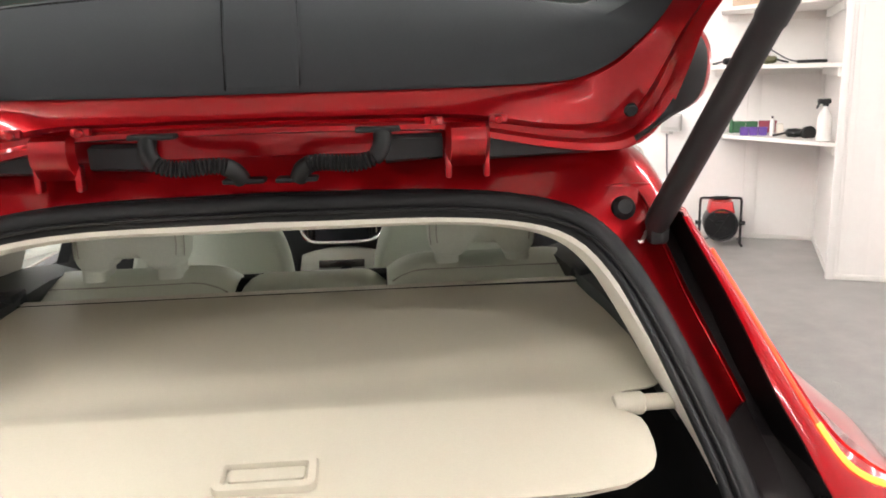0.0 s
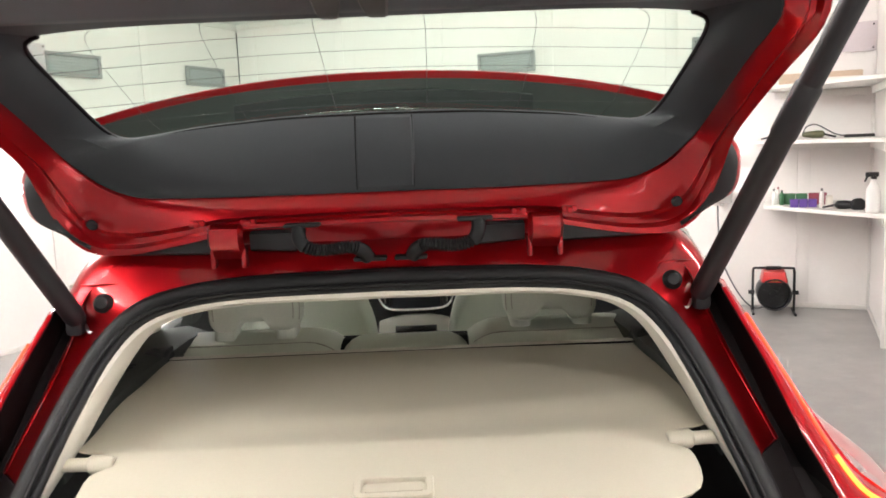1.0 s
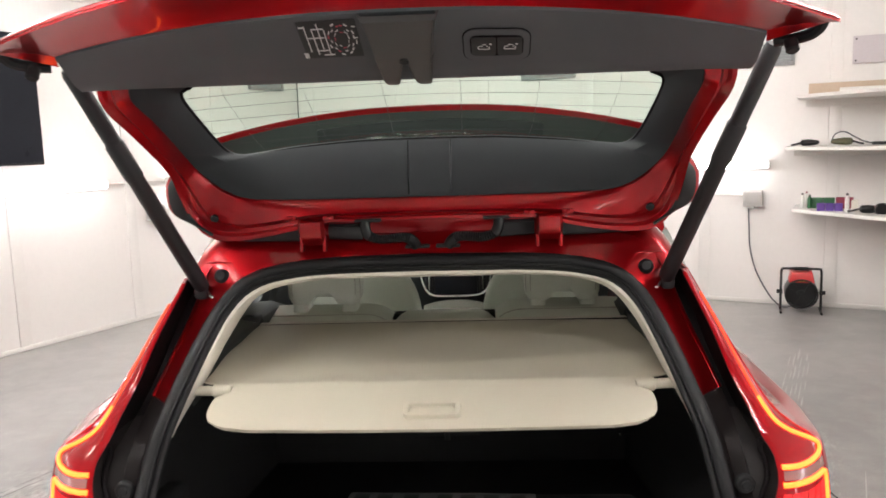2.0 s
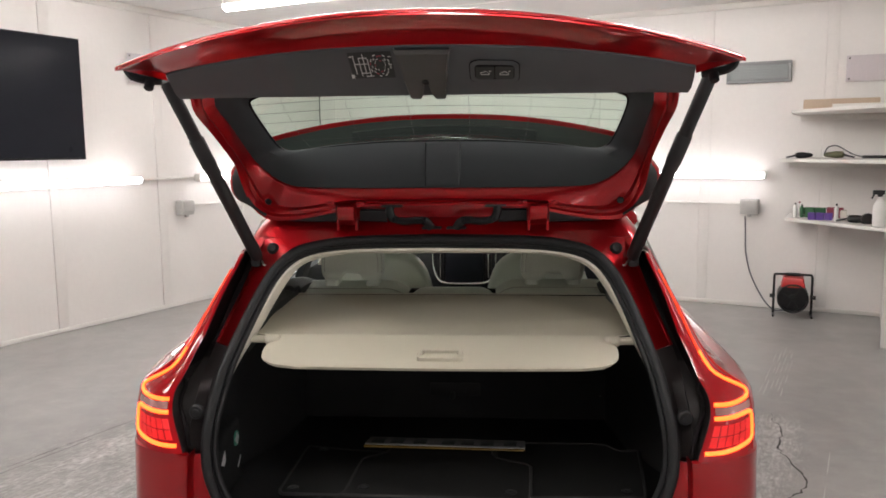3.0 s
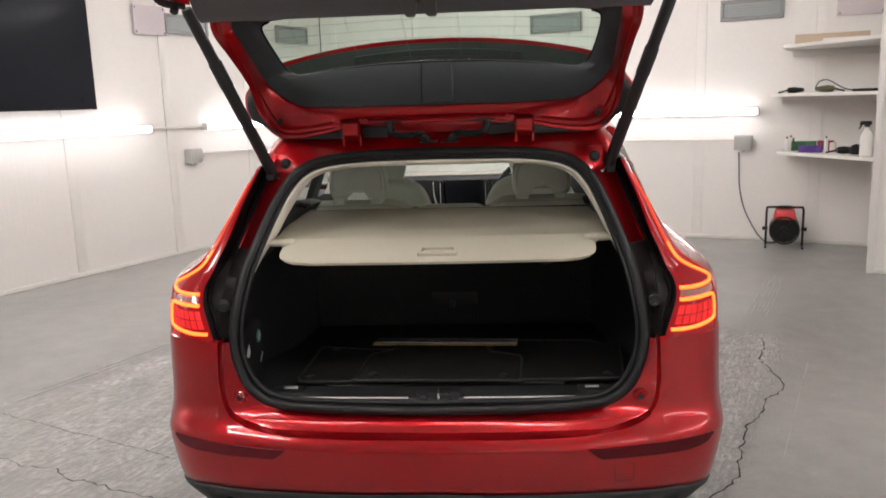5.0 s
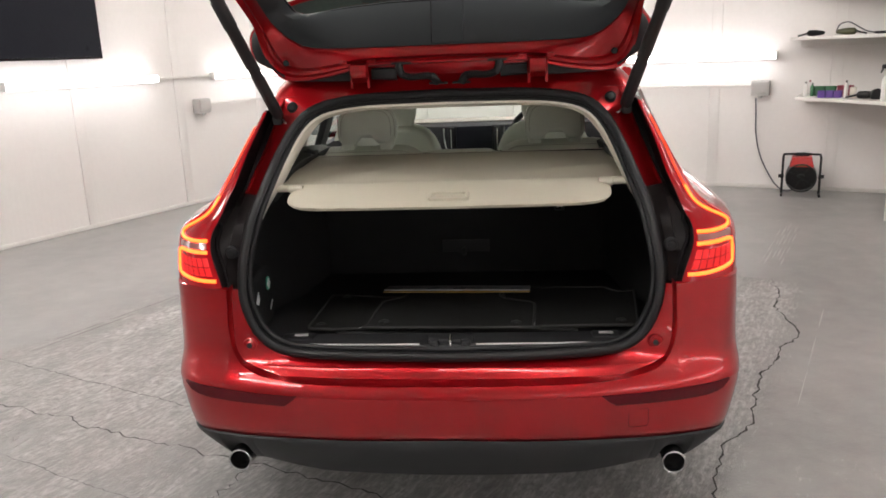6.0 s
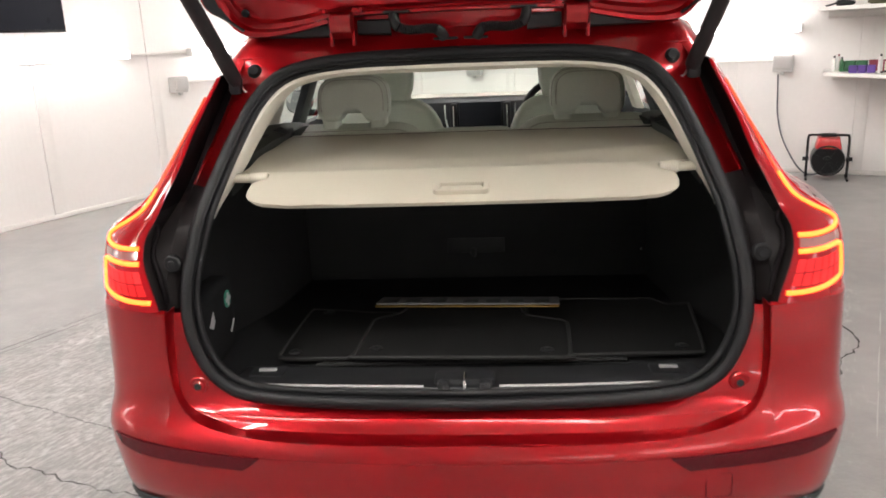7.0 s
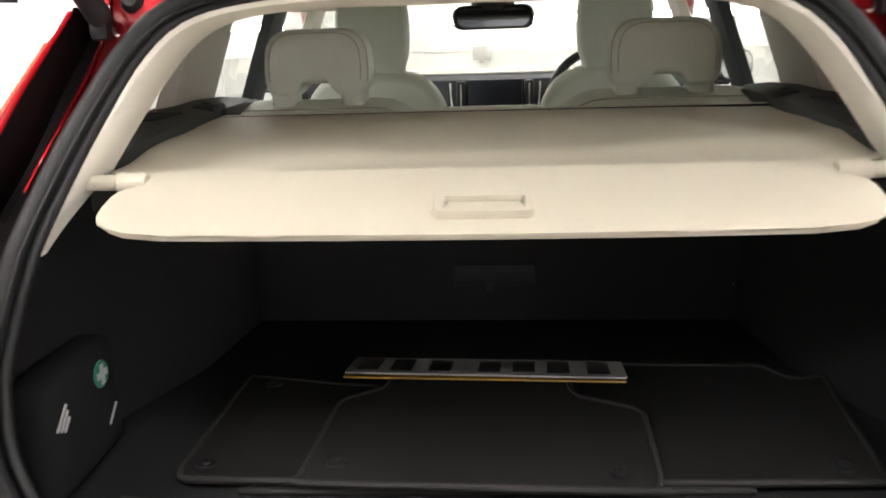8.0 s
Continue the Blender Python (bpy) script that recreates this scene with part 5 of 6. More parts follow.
bm = bmesh.new()
rows = []
for y in (.160, .163, .170, .18, .195, .215, .24, .27, .285, .293, .30, .315, .33, .338, .342, .346, .350, .355, .361, .368, .376, *np.linspace(.39, .82, 24)):
    hw = np.interp(y, [.160, .163, .170, .18, .195, .215, .24, .27, .285, .293, .30, .33, .338, .342, .346, .350, .355, .361, .368, .376, .42, .60, .82], [.30, .39, .428, .450, .468, .478, .483, .484, .481, .474, .464, .463, .466, .476, .496, .510, .521, .529, .534, .537, .538, .538, .525])
    row = []
    for x in np.linspace(-1, 1, 49):
        w = x * hw
        fade = np.clip((y - .33) / .08, 0, 1)
        sag = -.010 * math.sin(math.pi * max(y - .34, 0) / .48) * (1 - x * x)
        wave = fade * (.004 * noise.noise(Vector((w * 2.6, y * 8, 2.1))) + .0035 * math.exp(-((y - .47 - .05 * x) / .035) ** 2))
        dip = -.011 * math.exp(-((y - .425) / .055) ** 2) * (.75 - .45 * x) * np.clip((y - .335) / .04, 0, 1)
        row.append((w, y - .010 * (1 - x * x) * np.interp(y, [.16, .25], [1, 0]), cover_z(w, y) + sag + wave + dip))
    rows.append(row)
loft(bm, rows)
cover = part("load_cover", bm, COVER, car, "cream vinyl roller load cover drawn out", solid=.003)
bm = bmesh.new()
rows = []
for y in (.166, .175, .19, .21, .24, .27, .30, .33):
    hw = np.interp(y, [.166, .175, .19, .21, .24, .27, .285, .30, .33], [.38, .43, .455, .470, .477, .476, .468, .455, .458])
    rows.append([(x * (hw - .002), y - .010 * (1 - x * x) * np.interp(y, [.16, .25], [1, 0]), cover_z(x, y) - .006) for x in np.linspace(-1, 1, 41)])
loft(bm, rows)
part("stiff_end_board", bm, COVER, cover, "stiff cream end board", solid=.006)


def on_board(u, v, h):
    y = .218 + v
    return (.007 + u, y - h * .6, cover_z(0, y) + .001 + h * 1.3)


bm = bmesh.new()
o, i_ = rounded(.122, .058, .012), rounded(.096, .030, .004)
loft(bm, [[on_board(u, v, -.002) for u, v in o], [on_board(u, v, .005) for u, v in o], [on_board(u * .97, v * .93, .009) for u, v in o], [on_board(u * 1.05, v * 1.12, .009) for u, v in i_], [on_board(u, v, .006) for u, v in i_], [on_board(u, v, -.001) for u, v in i_]], close=True)
hd = part("handle", bm, COVER, cover, "moulded cream pull handle", smooth=30)
bm = bmesh.new()
loft(bm, [[on_board(u * .93, v * .72 + .004, .0005) for u, v in i_], [on_board(u * .92, v * .66 + .004, .0035) for u, v in i_]], close=True, cap=True)
part("grip", bm, COVER, hd)
for s in (-1, 1):
    bm = bmesh.new()
    tube(bm, [(s * .454, .318, 1.063), (s * .460, .318, 1.063), (s * .492, .318, 1.064), (s * .496, .318, 1.064)], [.012, .0155, .0155, .012], 14)
    tube(bm, [(s * .492, .318, 1.064), (s * .548, .316, 1.066)], .0112, 14)
    part("guide_pin", bm, COVER, cover)
bm = bmesh.new()
box(bm, (0, .842, 1.083), (1.07, .030, .034), .008)
part("roller_cassette", bm, CREAM, cover, "grey-beige roller cassette")


# thin dark tube standing for the shadow line along the cassette's slot
bm = bmesh.new()
tube(bm, [(-.53, .822, 1.0975), (.53, .822, 1.0975)], .0028, 6)
part("cassette_slot", bm, RUBBER, cover, "dark tube for the shadow in the slot where the cover leaves its cassette")


# ---- seats ----
def pillow(bm, outline, y0, y1, round_):
    """An upholstered shape: an outline in x and z, from depth y0 to y1, with rounded faces."""
    p = np.array(outline, float)
    c = p.mean(0)
    n = 5
    rows = []
    for k in range(n + 1):
        a = math.pi / 2 * k / n
        q = c + (p - c) * (1 - round_ * (1 - math.sin(a)))
        y = y0 + (y1 - y0) * .5 * (1 - math.cos(a)) * .9
        rows.append([(u, y, v) for u, v in q])
    for k in range(n, -1, -1):
        a = math.pi / 2 * k / n
        q = c + (p - c) * (1 - round_ * (1 - math.sin(a)))
        y = y1 - (y1 - y0) * .5 * (1 - math.cos(a)) * .9
        rows.append([(u, y, v) for u, v in q])
    loft(bm, rows, close=True, cap=True)


def rear_headrest(xc):
    half = [(0, 1.262), (.055, 1.262), (.088, 1.252), (.107, 1.228), (.113, 1.19), (.112, 1.154), (.107, 1.138), (.096, 1.126), (.078, 1.123), (.060, 1.123), (.047, 1.126), (.043, 1.137), (.036, 1.146), (.018, 1.149), (.0, 1.149)]
    p = curve_points(half, 64)
    outline = np.vstack([p, (p * np.array([-1, 1]))[::-1][1:-1]])

    def lean(z):
        return .12 * max(0, z - 1.15)

    def swell(sc, y):
        return [(xc + u * sc, y + lean(1.195 + (v - 1.195) * sc), 1.195 + (v - 1.195) * sc) for u, v in outline]

    bm = bmesh.new()
    loft(bm, [swell(sc, y) for y, sc in ((.944, .30), (.945, .62), (.948, .82), (.954, .92), (.964, .975), (.980, 1.0), (1.02, 1.0), (1.04, .975), (1.052, .92), (1.057, .80))], close=True, cap=True)
    ob = part("rear_headrest", bm, LEATHER, car, "pale leather headrest with an arched foot", smooth=60)
    for s in (-1, 1):
        bm = bmesh.new()
        box(bm, (xc + s * .075, .998, 1.112), (.050, .078, .070), .012, seg=3)
        part("headrest_foot", bm, LEATHER, ob)
    outer = [q for q in p if q[1] > 1.15 and q[0] > .04]
    arc = [(-x, z) for x, z in outer[::-1]] + [(x, z) for x, z in outer]
    for sc, y in ((.86, .9492), (.975, .9625)):
        bm = bmesh.new()
        tube(bm, [(xc + x * sc, y + lean(1.195 + (z - 1.195) * sc), 1.195 + (z - 1.195) * sc) for x, z in arc], .0012, 5)
        part("seam", bm, SEATPLASTIC, ob)
    return ob


for xc in (-.362, .362):
    rear_headrest(xc)
def seat_back(xc, w, top, label):
    bm = bmesh.new()
    rows = []
    for y, z in ((.868, -.09), (.872, -.045), (.885, -.028), (.93, -.012), (.985, 0), (1.04, .002), (1.09, -.01), (1.13, -.05), (1.15, -.20), (1.16, -.45)):
        row = []
        for u in np.linspace(-1, 1, 17):
            drop = .035 * max(0, (abs(u) - .62) / .38) ** 2.2
            row.append((xc + u * w / 2, y + .02 * abs(u) ** 4, top + z - drop - .002 * noise.noise(Vector((u * 3, y * 9, xc)))))
        rows.append(row)
    loft(bm, rows)
    st = part("rear_seat_back", bm, LEATHER, car, label, smooth=60, solid=.004)
    bm = bmesh.new()
    tube(bm, [(xc + u * w / 2, .935 + .02 * abs(u) ** 4, top - .0095 - .035 * max(0, (abs(u) - .62) / .38) ** 2.2) for u in np.linspace(-.95, .95, 20)], .0022, 6)
    part("seam", bm, SEATPLASTIC, st)


seat_back(-.375, .43, 1.108, "pale leather rear seat back")
seat_back(0.0, .31, 1.084, "narrow pale leather middle seat back")
seat_back(.375, .43, 1.114, "pale leather rear seat back")
bm = bmesh.new()
box(bm, (0, 1.35, .62), (1.25, .5, .22), .06, seg=4)
part("rear_seat_cushion", bm, LEATHER, car)


def front_seat(xc):
    bm = bmesh.new()
    half = [(0, 1.14), (.10, 1.135), (.17, 1.10), (.215, 1.02), (.235, .90), (.24, .70), (.22, .52), (0, .50)]
    p = curve_points(half, 30)
    o = np.vstack([p, (p * np.array([-1, 1]))[::-1][1:-1]]) + np.array([xc, 0])
    pillow(bm, o, 1.60, 1.76, .10)
    st = part("front_seat", bm, LEATHER, car, "pale leather front seat", smooth=60)
    bm = bmesh.new()
    half = [(0, 1.375), (.06, 1.372), (.094, 1.35), (.107, 1.28), (.106, 1.21), (.100, 1.17), (.091, 1.145), (.086, 1.11), (0, 1.11)]
    p = curve_points(half, 30)
    o = np.vstack([p, (p * np.array([-1, 1]))[::-1][1:-1]]) + np.array([xc, 0])
    pillow(bm, o, 1.63, 1.74, .14)
    part("headrest", bm, LEATHER, st, smooth=60)
    bm = bmesh.new()
    box(bm, (xc, 1.95, .58), (.48, .5, .16), .06, seg=4)
    part("cushion", bm, LEATHER, st)


for xc in (-.352, .352):
    front_seat(xc)

# ---- dashboard ----
bm = bmesh.new()
loft(bm, [[(x, y + .05 * (x / .7) ** 2, z) for x in np.linspace(-.72, .72, 17)] for y, z in ((2.40, .70), (2.32, .82), (2.26, .99), (2.27, 1.065), (2.31, 1.085), (2.5, 1.09), (2.82, 1.03))])
part("dashboard", bm, DARKTRIM, car, "dark grey dashboard", solid=.006)
bm = bmesh.new()
loft(bm, [[(x, y + .05 * (x / .7) ** 2, z) for x in np.linspace(-.70, .70, 17)] for y, z in ((2.305, 1.088), (2.40, 1.098), (2.75, 1.06))])
part("dashboard_top", bm, SEATPLASTIC, car, solid=.004)
bm = bmesh.new()
box(bm, (0, 2.232, .985), (.20, .02, .17), .012, Euler((radians(-8), 0, 0)).to_matrix())
part("centre_screen", bm, SCREEN, car, "dark upright centre screen")
for s in (-1, 1):
    bm = bmesh.new()
    box(bm, (s * .125, 2.24, .99), (.035, .025, .15), .008)
    part("air_vent", bm, BLACK, car)
    bm = bmesh.new()
    box(bm, (s * .125, 2.225, .99), (.006, .006, .13), .002)
    part("vent_blade", bm, CHROME, car)
bm = bmesh.new()
tube(bm, curve_points([(-.165, 2.225, 1.06), (-.158, 2.222, .97), (-.125, 2.215, .912), (-.06, 2.21, .900), (.06, 2.21, .900), (.125, 2.215, .912), (.158, 2.222, .97), (.165, 2.225, 1.06)], 40), .006, 8)
part("chrome_surround", bm, CHROME, car)
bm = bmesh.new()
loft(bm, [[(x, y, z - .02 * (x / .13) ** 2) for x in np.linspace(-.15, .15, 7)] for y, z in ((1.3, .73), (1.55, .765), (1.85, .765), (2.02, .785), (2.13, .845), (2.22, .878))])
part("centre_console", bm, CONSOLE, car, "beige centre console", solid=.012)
bm = bmesh.new()
box(bm, (0, 2.085, .849), (.16, .03, .006), .002, Euler((radians(45), 0, 0)).to_matrix())
part("console_panel", bm, GLOSSBLACK, car)
bm = bmesh.new()
tube(bm, [(.02, 2.02, .78), (.02, 2.0, .825), (.02, 1.995, .855)], [.010, .012, .018], 12)
part("gear_lever", bm, GLOSSBLACK, car)
bm = bmesh.new()
ringpts = [Vector((.37, 2.02, 1.0)) + Euler((radians(68), 0, 0)).to_matrix() @ Vector((.182 * math.cos(k), .182 * math.sin(k), 0)) for k in np.linspace(0, 2 * math.pi, 36, endpoint=False)]
tube(bm, ringpts, .015, 10, close=True)
sw = part("steering_wheel", bm, BLACK, car, "black steering wheel")
bm = bmesh.new()
box(bm, (.37, 2.04, .995), (.30, .05, .05), .02, Euler((radians(-22), 0, 0)).to_matrix())
part("steering_hub", bm, BLACK, sw)
bm = bmesh.new()
loft(bm, [[(.0 + u * k, y, 1.285 + v * k) for u, v in rounded(.27, .078, .034, 5)] for k, y in ((.94, 1.985), (1, 1.995), (1, 2.015), (.7, 2.03))], close=True, cap=True)
part("rear_view_mirror", bm, GLOSSBLACK, car, "black frameless rear view mirror")
bm = bmesh.new()
loft(bm, [[(.0 + u, y, 1.284 + v) for u, v in rounded(.235, .058, .026, 5)] for y in (1.9845, 1.982)], close=True, cap=True)
part("mirror_face", bm, DIMMIRROR, car)
bm = bmesh.new()
tube(bm, [(0, 2.02, 1.29), (0, 2.05, 1.36)], [.05, .09], 12)
part("mirror_mount", bm, BLACK, car)


# ---- the open tailgate: half contours from the hinge edge's middle round to the lip's middle ----
G_OUT = [(0, .457, 1.430), (.25, .458, 1.426), (.32, .466, 1.410), (.39, .474, 1.396), (.46, .478, 1.387), (.52, .480, 1.390), (.556, .473, 1.415), (.573, .455, 1.455), (.580, .42, 1.505), (.579, .36, 1.56), (.578, .2, 1.635), (.581, .09, 1.686), (.581, .062, 1.732), (.576, .045, 1.80)]
G_MID = [(0, .447, 1.452), (.25, .448, 1.449), (.32, .455, 1.442), (.39, .463, 1.432), (.45, .468, 1.428), (.50, .470, 1.438), (.530, .462, 1.462), (.549, .440, 1.505), (.560, .40, 1.55), (.562, .30, 1.602), (.559, .2, 1.648), (.555, .09, 1.694), (.551, .064, 1.735), (.543, .047, 1.80)]
G_TRIM = [(0, .470, 1.483), (.20, .470, 1.483), (.30, .470, 1.484), (.38, .468, 1.486), (.435, .465, 1.491), (.480, .458, 1.510), (.512, .448, 1.535), (.535, .432, 1.561), (.546, .40, 1.588), (.547, .345, 1.615), (.543, .28, 1.640), (.538, .2, 1.669), (.528, .09, 1.701), (.521, .068, 1.736), (.510, .05, 1.80)]
G_GLASS = [(0, .500, 1.620), (.15, .502, 1.618), (.25, .506, 1.612), (.33, .506, 1.605), (.40, .507, 1.595), (.452, .507, 1.590), (.478, .494, 1.600), (.491, .455, 1.624), (.498, .40, 1.655), (.502, .33, 1.690), (.500, .275, 1.715), (.490, .248, 1.729), (.466, .237, 1.737)]
N = 60
go, gm, gt, gg = (mirror_x(curve_points(c, N)) for c in (G_OUT, G_MID, G_TRIM, G_GLASS))
bm = bmesh.new()
shift = lambda y, z: np.array([0, y, z])
loft(bm, [go + shift(.035, .012), go + shift(.006, .0), go + shift(-.002, .002), go * .8 + gm * .2 + shift(.0, .002), go * .62 + gm * .38 + shift(.010, .002), go * .3 + gm * .7 + shift(.010, .002), go * .12 + gm * .88 + shift(.004, 0), gm + shift(-.003, 0), gm * .55 + gt * .45 + shift(-.006, 0), gm * .1 + gt * .9 + shift(-.003, 0), gt + shift(.006, .003)])
gate = part("tailgate", bm, RED, car, "red tailgate raised open with a charcoal inner trim", solid=.004)
bm = bmesh.new()
loft(bm, [gt - np.array([0, .004, .0]), gt * .97 + gg * .03 - np.array([0, .007, -.001]), gt * .5 + gg * .5 - np.array([0, .006, 0]), gt * .04 + gg * .96 - np.array([0, .005, 0]), gg + np.array([0, .002, .002])])
part("inner_trim", bm, GATE_TRIM, gate, "charcoal plastic window surround", solid=.004, smooth=22)
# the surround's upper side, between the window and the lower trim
bm = bmesh.new()
tx = np.linspace(-1, 1, 31)
arch = [1.737 + .010 * (1 - abs(u) ** 6) for u in tx]
loft(bm, [[(u * .470, .245, z + .006) for u, z in zip(tx, arch)], [(u * .474, .235, z) for u, z in zip(tx, arch)], [(u * .50, .16, z - .002) for u, z in zip(tx, arch)], [(u * .56, .085, 1.741) for u in tx]])
part("inner_trim_top", bm, GATE_TRIM, gate, solid=.004)
# raised middle panel of the trim, between two seams
k = [i for i in range(len(gt)) if abs(gt[i][0]) < .3]
bm = bmesh.new()
rows = []
for t in np.linspace(.05, .92, 6):
    row = []
    for x in (-.050, -.044, .004, .050, .056):
        ptt = np.array([np.interp(x, gt[k][:, 0], gt[k][:, j]) for j in range(3)]) * (1 - t) + np.array([np.interp(x, gg[k][:, 0], gg[k][:, j]) for j in range(3)]) * t
        lift = .004 if x in (-.050, .056) else .011
        row.append((x, ptt[1] - lift - .004 * math.sin(math.pi * t), ptt[2] + .002))
    rows.append(row)
loft(bm, rows)
part("trim_centre_panel", bm, GATE_TRIM, gate, smooth=15)
for x, r in ((-.047, .0018), (.053, .0012)):
    bm = bmesh.new()
    seam = []
    for t in np.linspace(.02, .95, 12):
        q = np.array([np.interp(x, gt[k][:, 0], gt[k][:, j]) for j in range(3)]) * (1 - t) + np.array([np.interp(x, gg[k][:, 0], gg[k][:, j]) for j in range(3)]) * t
        seam.append((x, q[1] - .0075 - .002 * math.sin(math.pi * t), q[2] + .002))
    tube(bm, seam, r, 6)
    part("trim_seam", bm, DEEPBLACK, gate)
# glass and its heater wires
bm = bmesh.new()
half = len(gg) // 2
rows = []
for j in range(0, N):
    a, b = gg[half - j], gg[half + j]
    rows.append([tuple(a * (1 - q) + b * q + np.array([0, .004 + .018 * math.sin(math.pi * q) * min(1, j / 30), .004 + .020 * math.sin(math.pi * q) * min(1, j / 30)])) for q in np.linspace(0, 1, 13)])
loft(bm, rows[1:])
edge_pts = [tuple(p + np.array([0, -.003, -.002])) for p in gg]
gl = part("rear_window", bm, TINT, gate, "green tinted heated rear window")
gl.visible_shadow = False
bm = bmesh.new()
tube(bm, edge_pts, .0038, 6)
part("window_seal", bm, DEEPBLACK, gate, "thin black seal round the window")
wires = [[(p[0], p[1] - .001, p[2] - .001) for p in rows[j]] for j in range(26, N - 2, 4)]
wires += [[(r[q][0], r[q][1] - .001, r[q][2] - .001) for r in rows[22:]] for q in (1, 3, 5, 7, 9, 11)]
for w in wires:
    bm = bmesh.new()
    tube(bm, w, .0004, 4)
    part("heater_wire", bm, DARKMETAL, gl)


# lower panel with latch cover and buttons: runs from the window to the lip
def panel_pt(u, v):
    """u across from -1 to 1; v from the window's edge to the lip."""
    x = u * np.interp(v, [0, .25, 1], [.590, .598, .585])
    y = np.interp(v, [0, .12, 1], [.045, .02, -.165]) + .10 * abs(u) ** 2.4 * v
    z = np.interp(v, [0, .12, 1], [1.722, 1.724, 1.806]) - .040 * abs(u) ** 2.2 * v
    return np.array([x, y, z])


us = np.linspace(-1, 1, 41)
bm = bmesh.new()
loft(bm, [[panel_pt(u, 0) + np.array([0, .05, .02]) for u in us]] + [[panel_pt(u, v) for u in us] for v in (0, .06, .12, .3, .5, .7, .85, .95, 1.0)] + [[panel_pt(u, 1) + np.array([0, -.004, .02]) for u in us]])
pan = part("lower_trim", bm, LOWERTRIM, gate, "charcoal plastic lower tailgate trim, coloured lighter for bounced light", solid=.004)
for s in (-1, 1):
    bm = bmesh.new()
    loft(bm, [[panel_pt(s, v) + np.array([0, 0, 0]) for v in (0, .12, .5, 1)], [panel_pt(s, v) * np.array([.985, 1, 1]) + np.array([0, .015, .05]) for v in (0, .12, .5, 1)]])
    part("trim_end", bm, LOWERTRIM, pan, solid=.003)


def lip(u, k):
    """The painted lower edge: k 0 at the trim, 1 at the rim, 2 over the top."""
    a = abs(u)
    c = panel_pt(u, 1) + np.array([0, -.002, .004])
    rim = np.array([u * .670, -.255 + .120 * a ** 2.2, 1.857 - .087 * a ** 2.0])
    top = np.array([u * .660, -.215 + .12 * a ** 2.2, 1.870 - .084 * a ** 2])
    up = np.array([u * .60, .02 + .06 * a * a, 1.89 - .05 * a * a])
    if k <= 1:
        return c * (1 - k) + rim * k + np.array([0, .005 * math.sin(math.pi * k), .005 * math.sin(math.pi * k)])
    if k <= 2:
        return rim * (2 - k) + top * (k - 1) - np.array([0, .012 * math.sin(math.pi * (k - 1)), 0])
    return top * (3 - k) + up * (k - 2)


ul = np.linspace(-1, 1, 49)
bm = bmesh.new()
loft(bm, [[lip(u, k) for u in ul] for k in (0, .3, .6, .85, 1)])
part("lower_edge", bm, RED, gate, "painted red lower edge", solid=.003)
bm = bmesh.new()
loft(bm, [[lip(u, k) + np.array([0, 0, .003]) for u in ul] for k in (1, 1.15, 1.4, 1.7, 2, 2.3, 2.7, 3)])
part("outer_skin", bm, RED, gate, "glossy red outer skin", solid=.003)
for s in (-1, 1):
    bm = bmesh.new()
    loft(bm, [[lip(s, k) for k in (0, .33, .66, 1)], [np.array(q) * np.array([s, 1, 1]) for q in ((.592, -.045, 1.755), (.610, -.06, 1.760), (.634, -.085, 1.766), (.660, -.115, 1.773))]])
    part("lip_corner", bm, RED, gate, solid=.003)
# outer glass cover over the frame
bm = bmesh.new()
loft(bm, [[(u * .60, .02 + .06 * u * u, 1.89 - .05 * u * u) for u in ul], [(u * .59, .10, 1.835 - .04 * u * u) for u in ul]])
part("number_recess", bm, RED, gate, solid=.003)
# bump stops by the strut heads
for s in (-1, 1):
    bm = bmesh.new()
    tube(bm, sx(s, curve_points([(.662, -.10, 1.782), (.657, -.085, 1.764), (.638, -.065, 1.756), (.605, -.045, 1.754)], 14)), .010, 8)
    disc(bm, (s * .624, -.065, 1.750), .011, .02, (0, -.6, -1), 12, .003)
    part("edge_seal", bm, RUBBER, gate)

# latch cover
bm = bmesh.new()


def lp(x, v, h):
    x, v = x + .005, v + .13
    p = panel_pt(x / .59, v)
    return (x, p[1] - h * .35, p[2] - h)


loft(bm, [[lp(-.066 + dx, v, hh) for dx, v, hh in ((0, 1.0, .001),)] + [lp(-.063, 1.0, .008), lp(.055, 1.0, .008), lp(.058, 1.0, .001)],
          [lp(-.062, .85, .002), lp(-.058, .85, .014), lp(.050, .85, .014), lp(.054, .85, .002)],
          [lp(-.055, .62, .005), lp(-.051, .62, .019), lp(.043, .62, .019), lp(.047, .62, .005)],
          [lp(-.052, .40, .004), lp(-.048, .40, .021), lp(.040, .40, .021), lp(.044, .40, .004)]])
lc = part("latch_cover", bm, LATCHGREY, gate, "grey plastic latch cover", solid=.003, smooth=30)
for s in (-1, 1):
    bm = bmesh.new()
    rows = []
    for v, i_, o_, lo, hi in ((.42, .003, .0475, .004, .0215), (.30, .005, .0455, .003, .022), (.12, .011, .0425, .0, .021), (.06, .014, .0415, -.001, .020), (-.04, .017, .0400, -.004, .014), (-.10, .019, .0370, -.004, .006)):
        x0, x1 = -.004 + s * i_, -.004 + s * o_
        rows.append([lp(x0, v, lo), lp(x1, v, lo), lp(x1, v, hi - .003), lp(x1 - s * .003, v, hi), lp(x0 + s * .002, v, hi), lp(x0, v, hi - .002)])
    loft(bm, rows, close=True, cap=True)
    part("latch_jaw", bm, LATCHGREY, lc, smooth=30)
bm = bmesh.new()
disc(bm, lp(-.004, .40, .019), .008, .005, (0, -.4, -.9), 14)
part("latch_hole", bm, BLACK, lc)


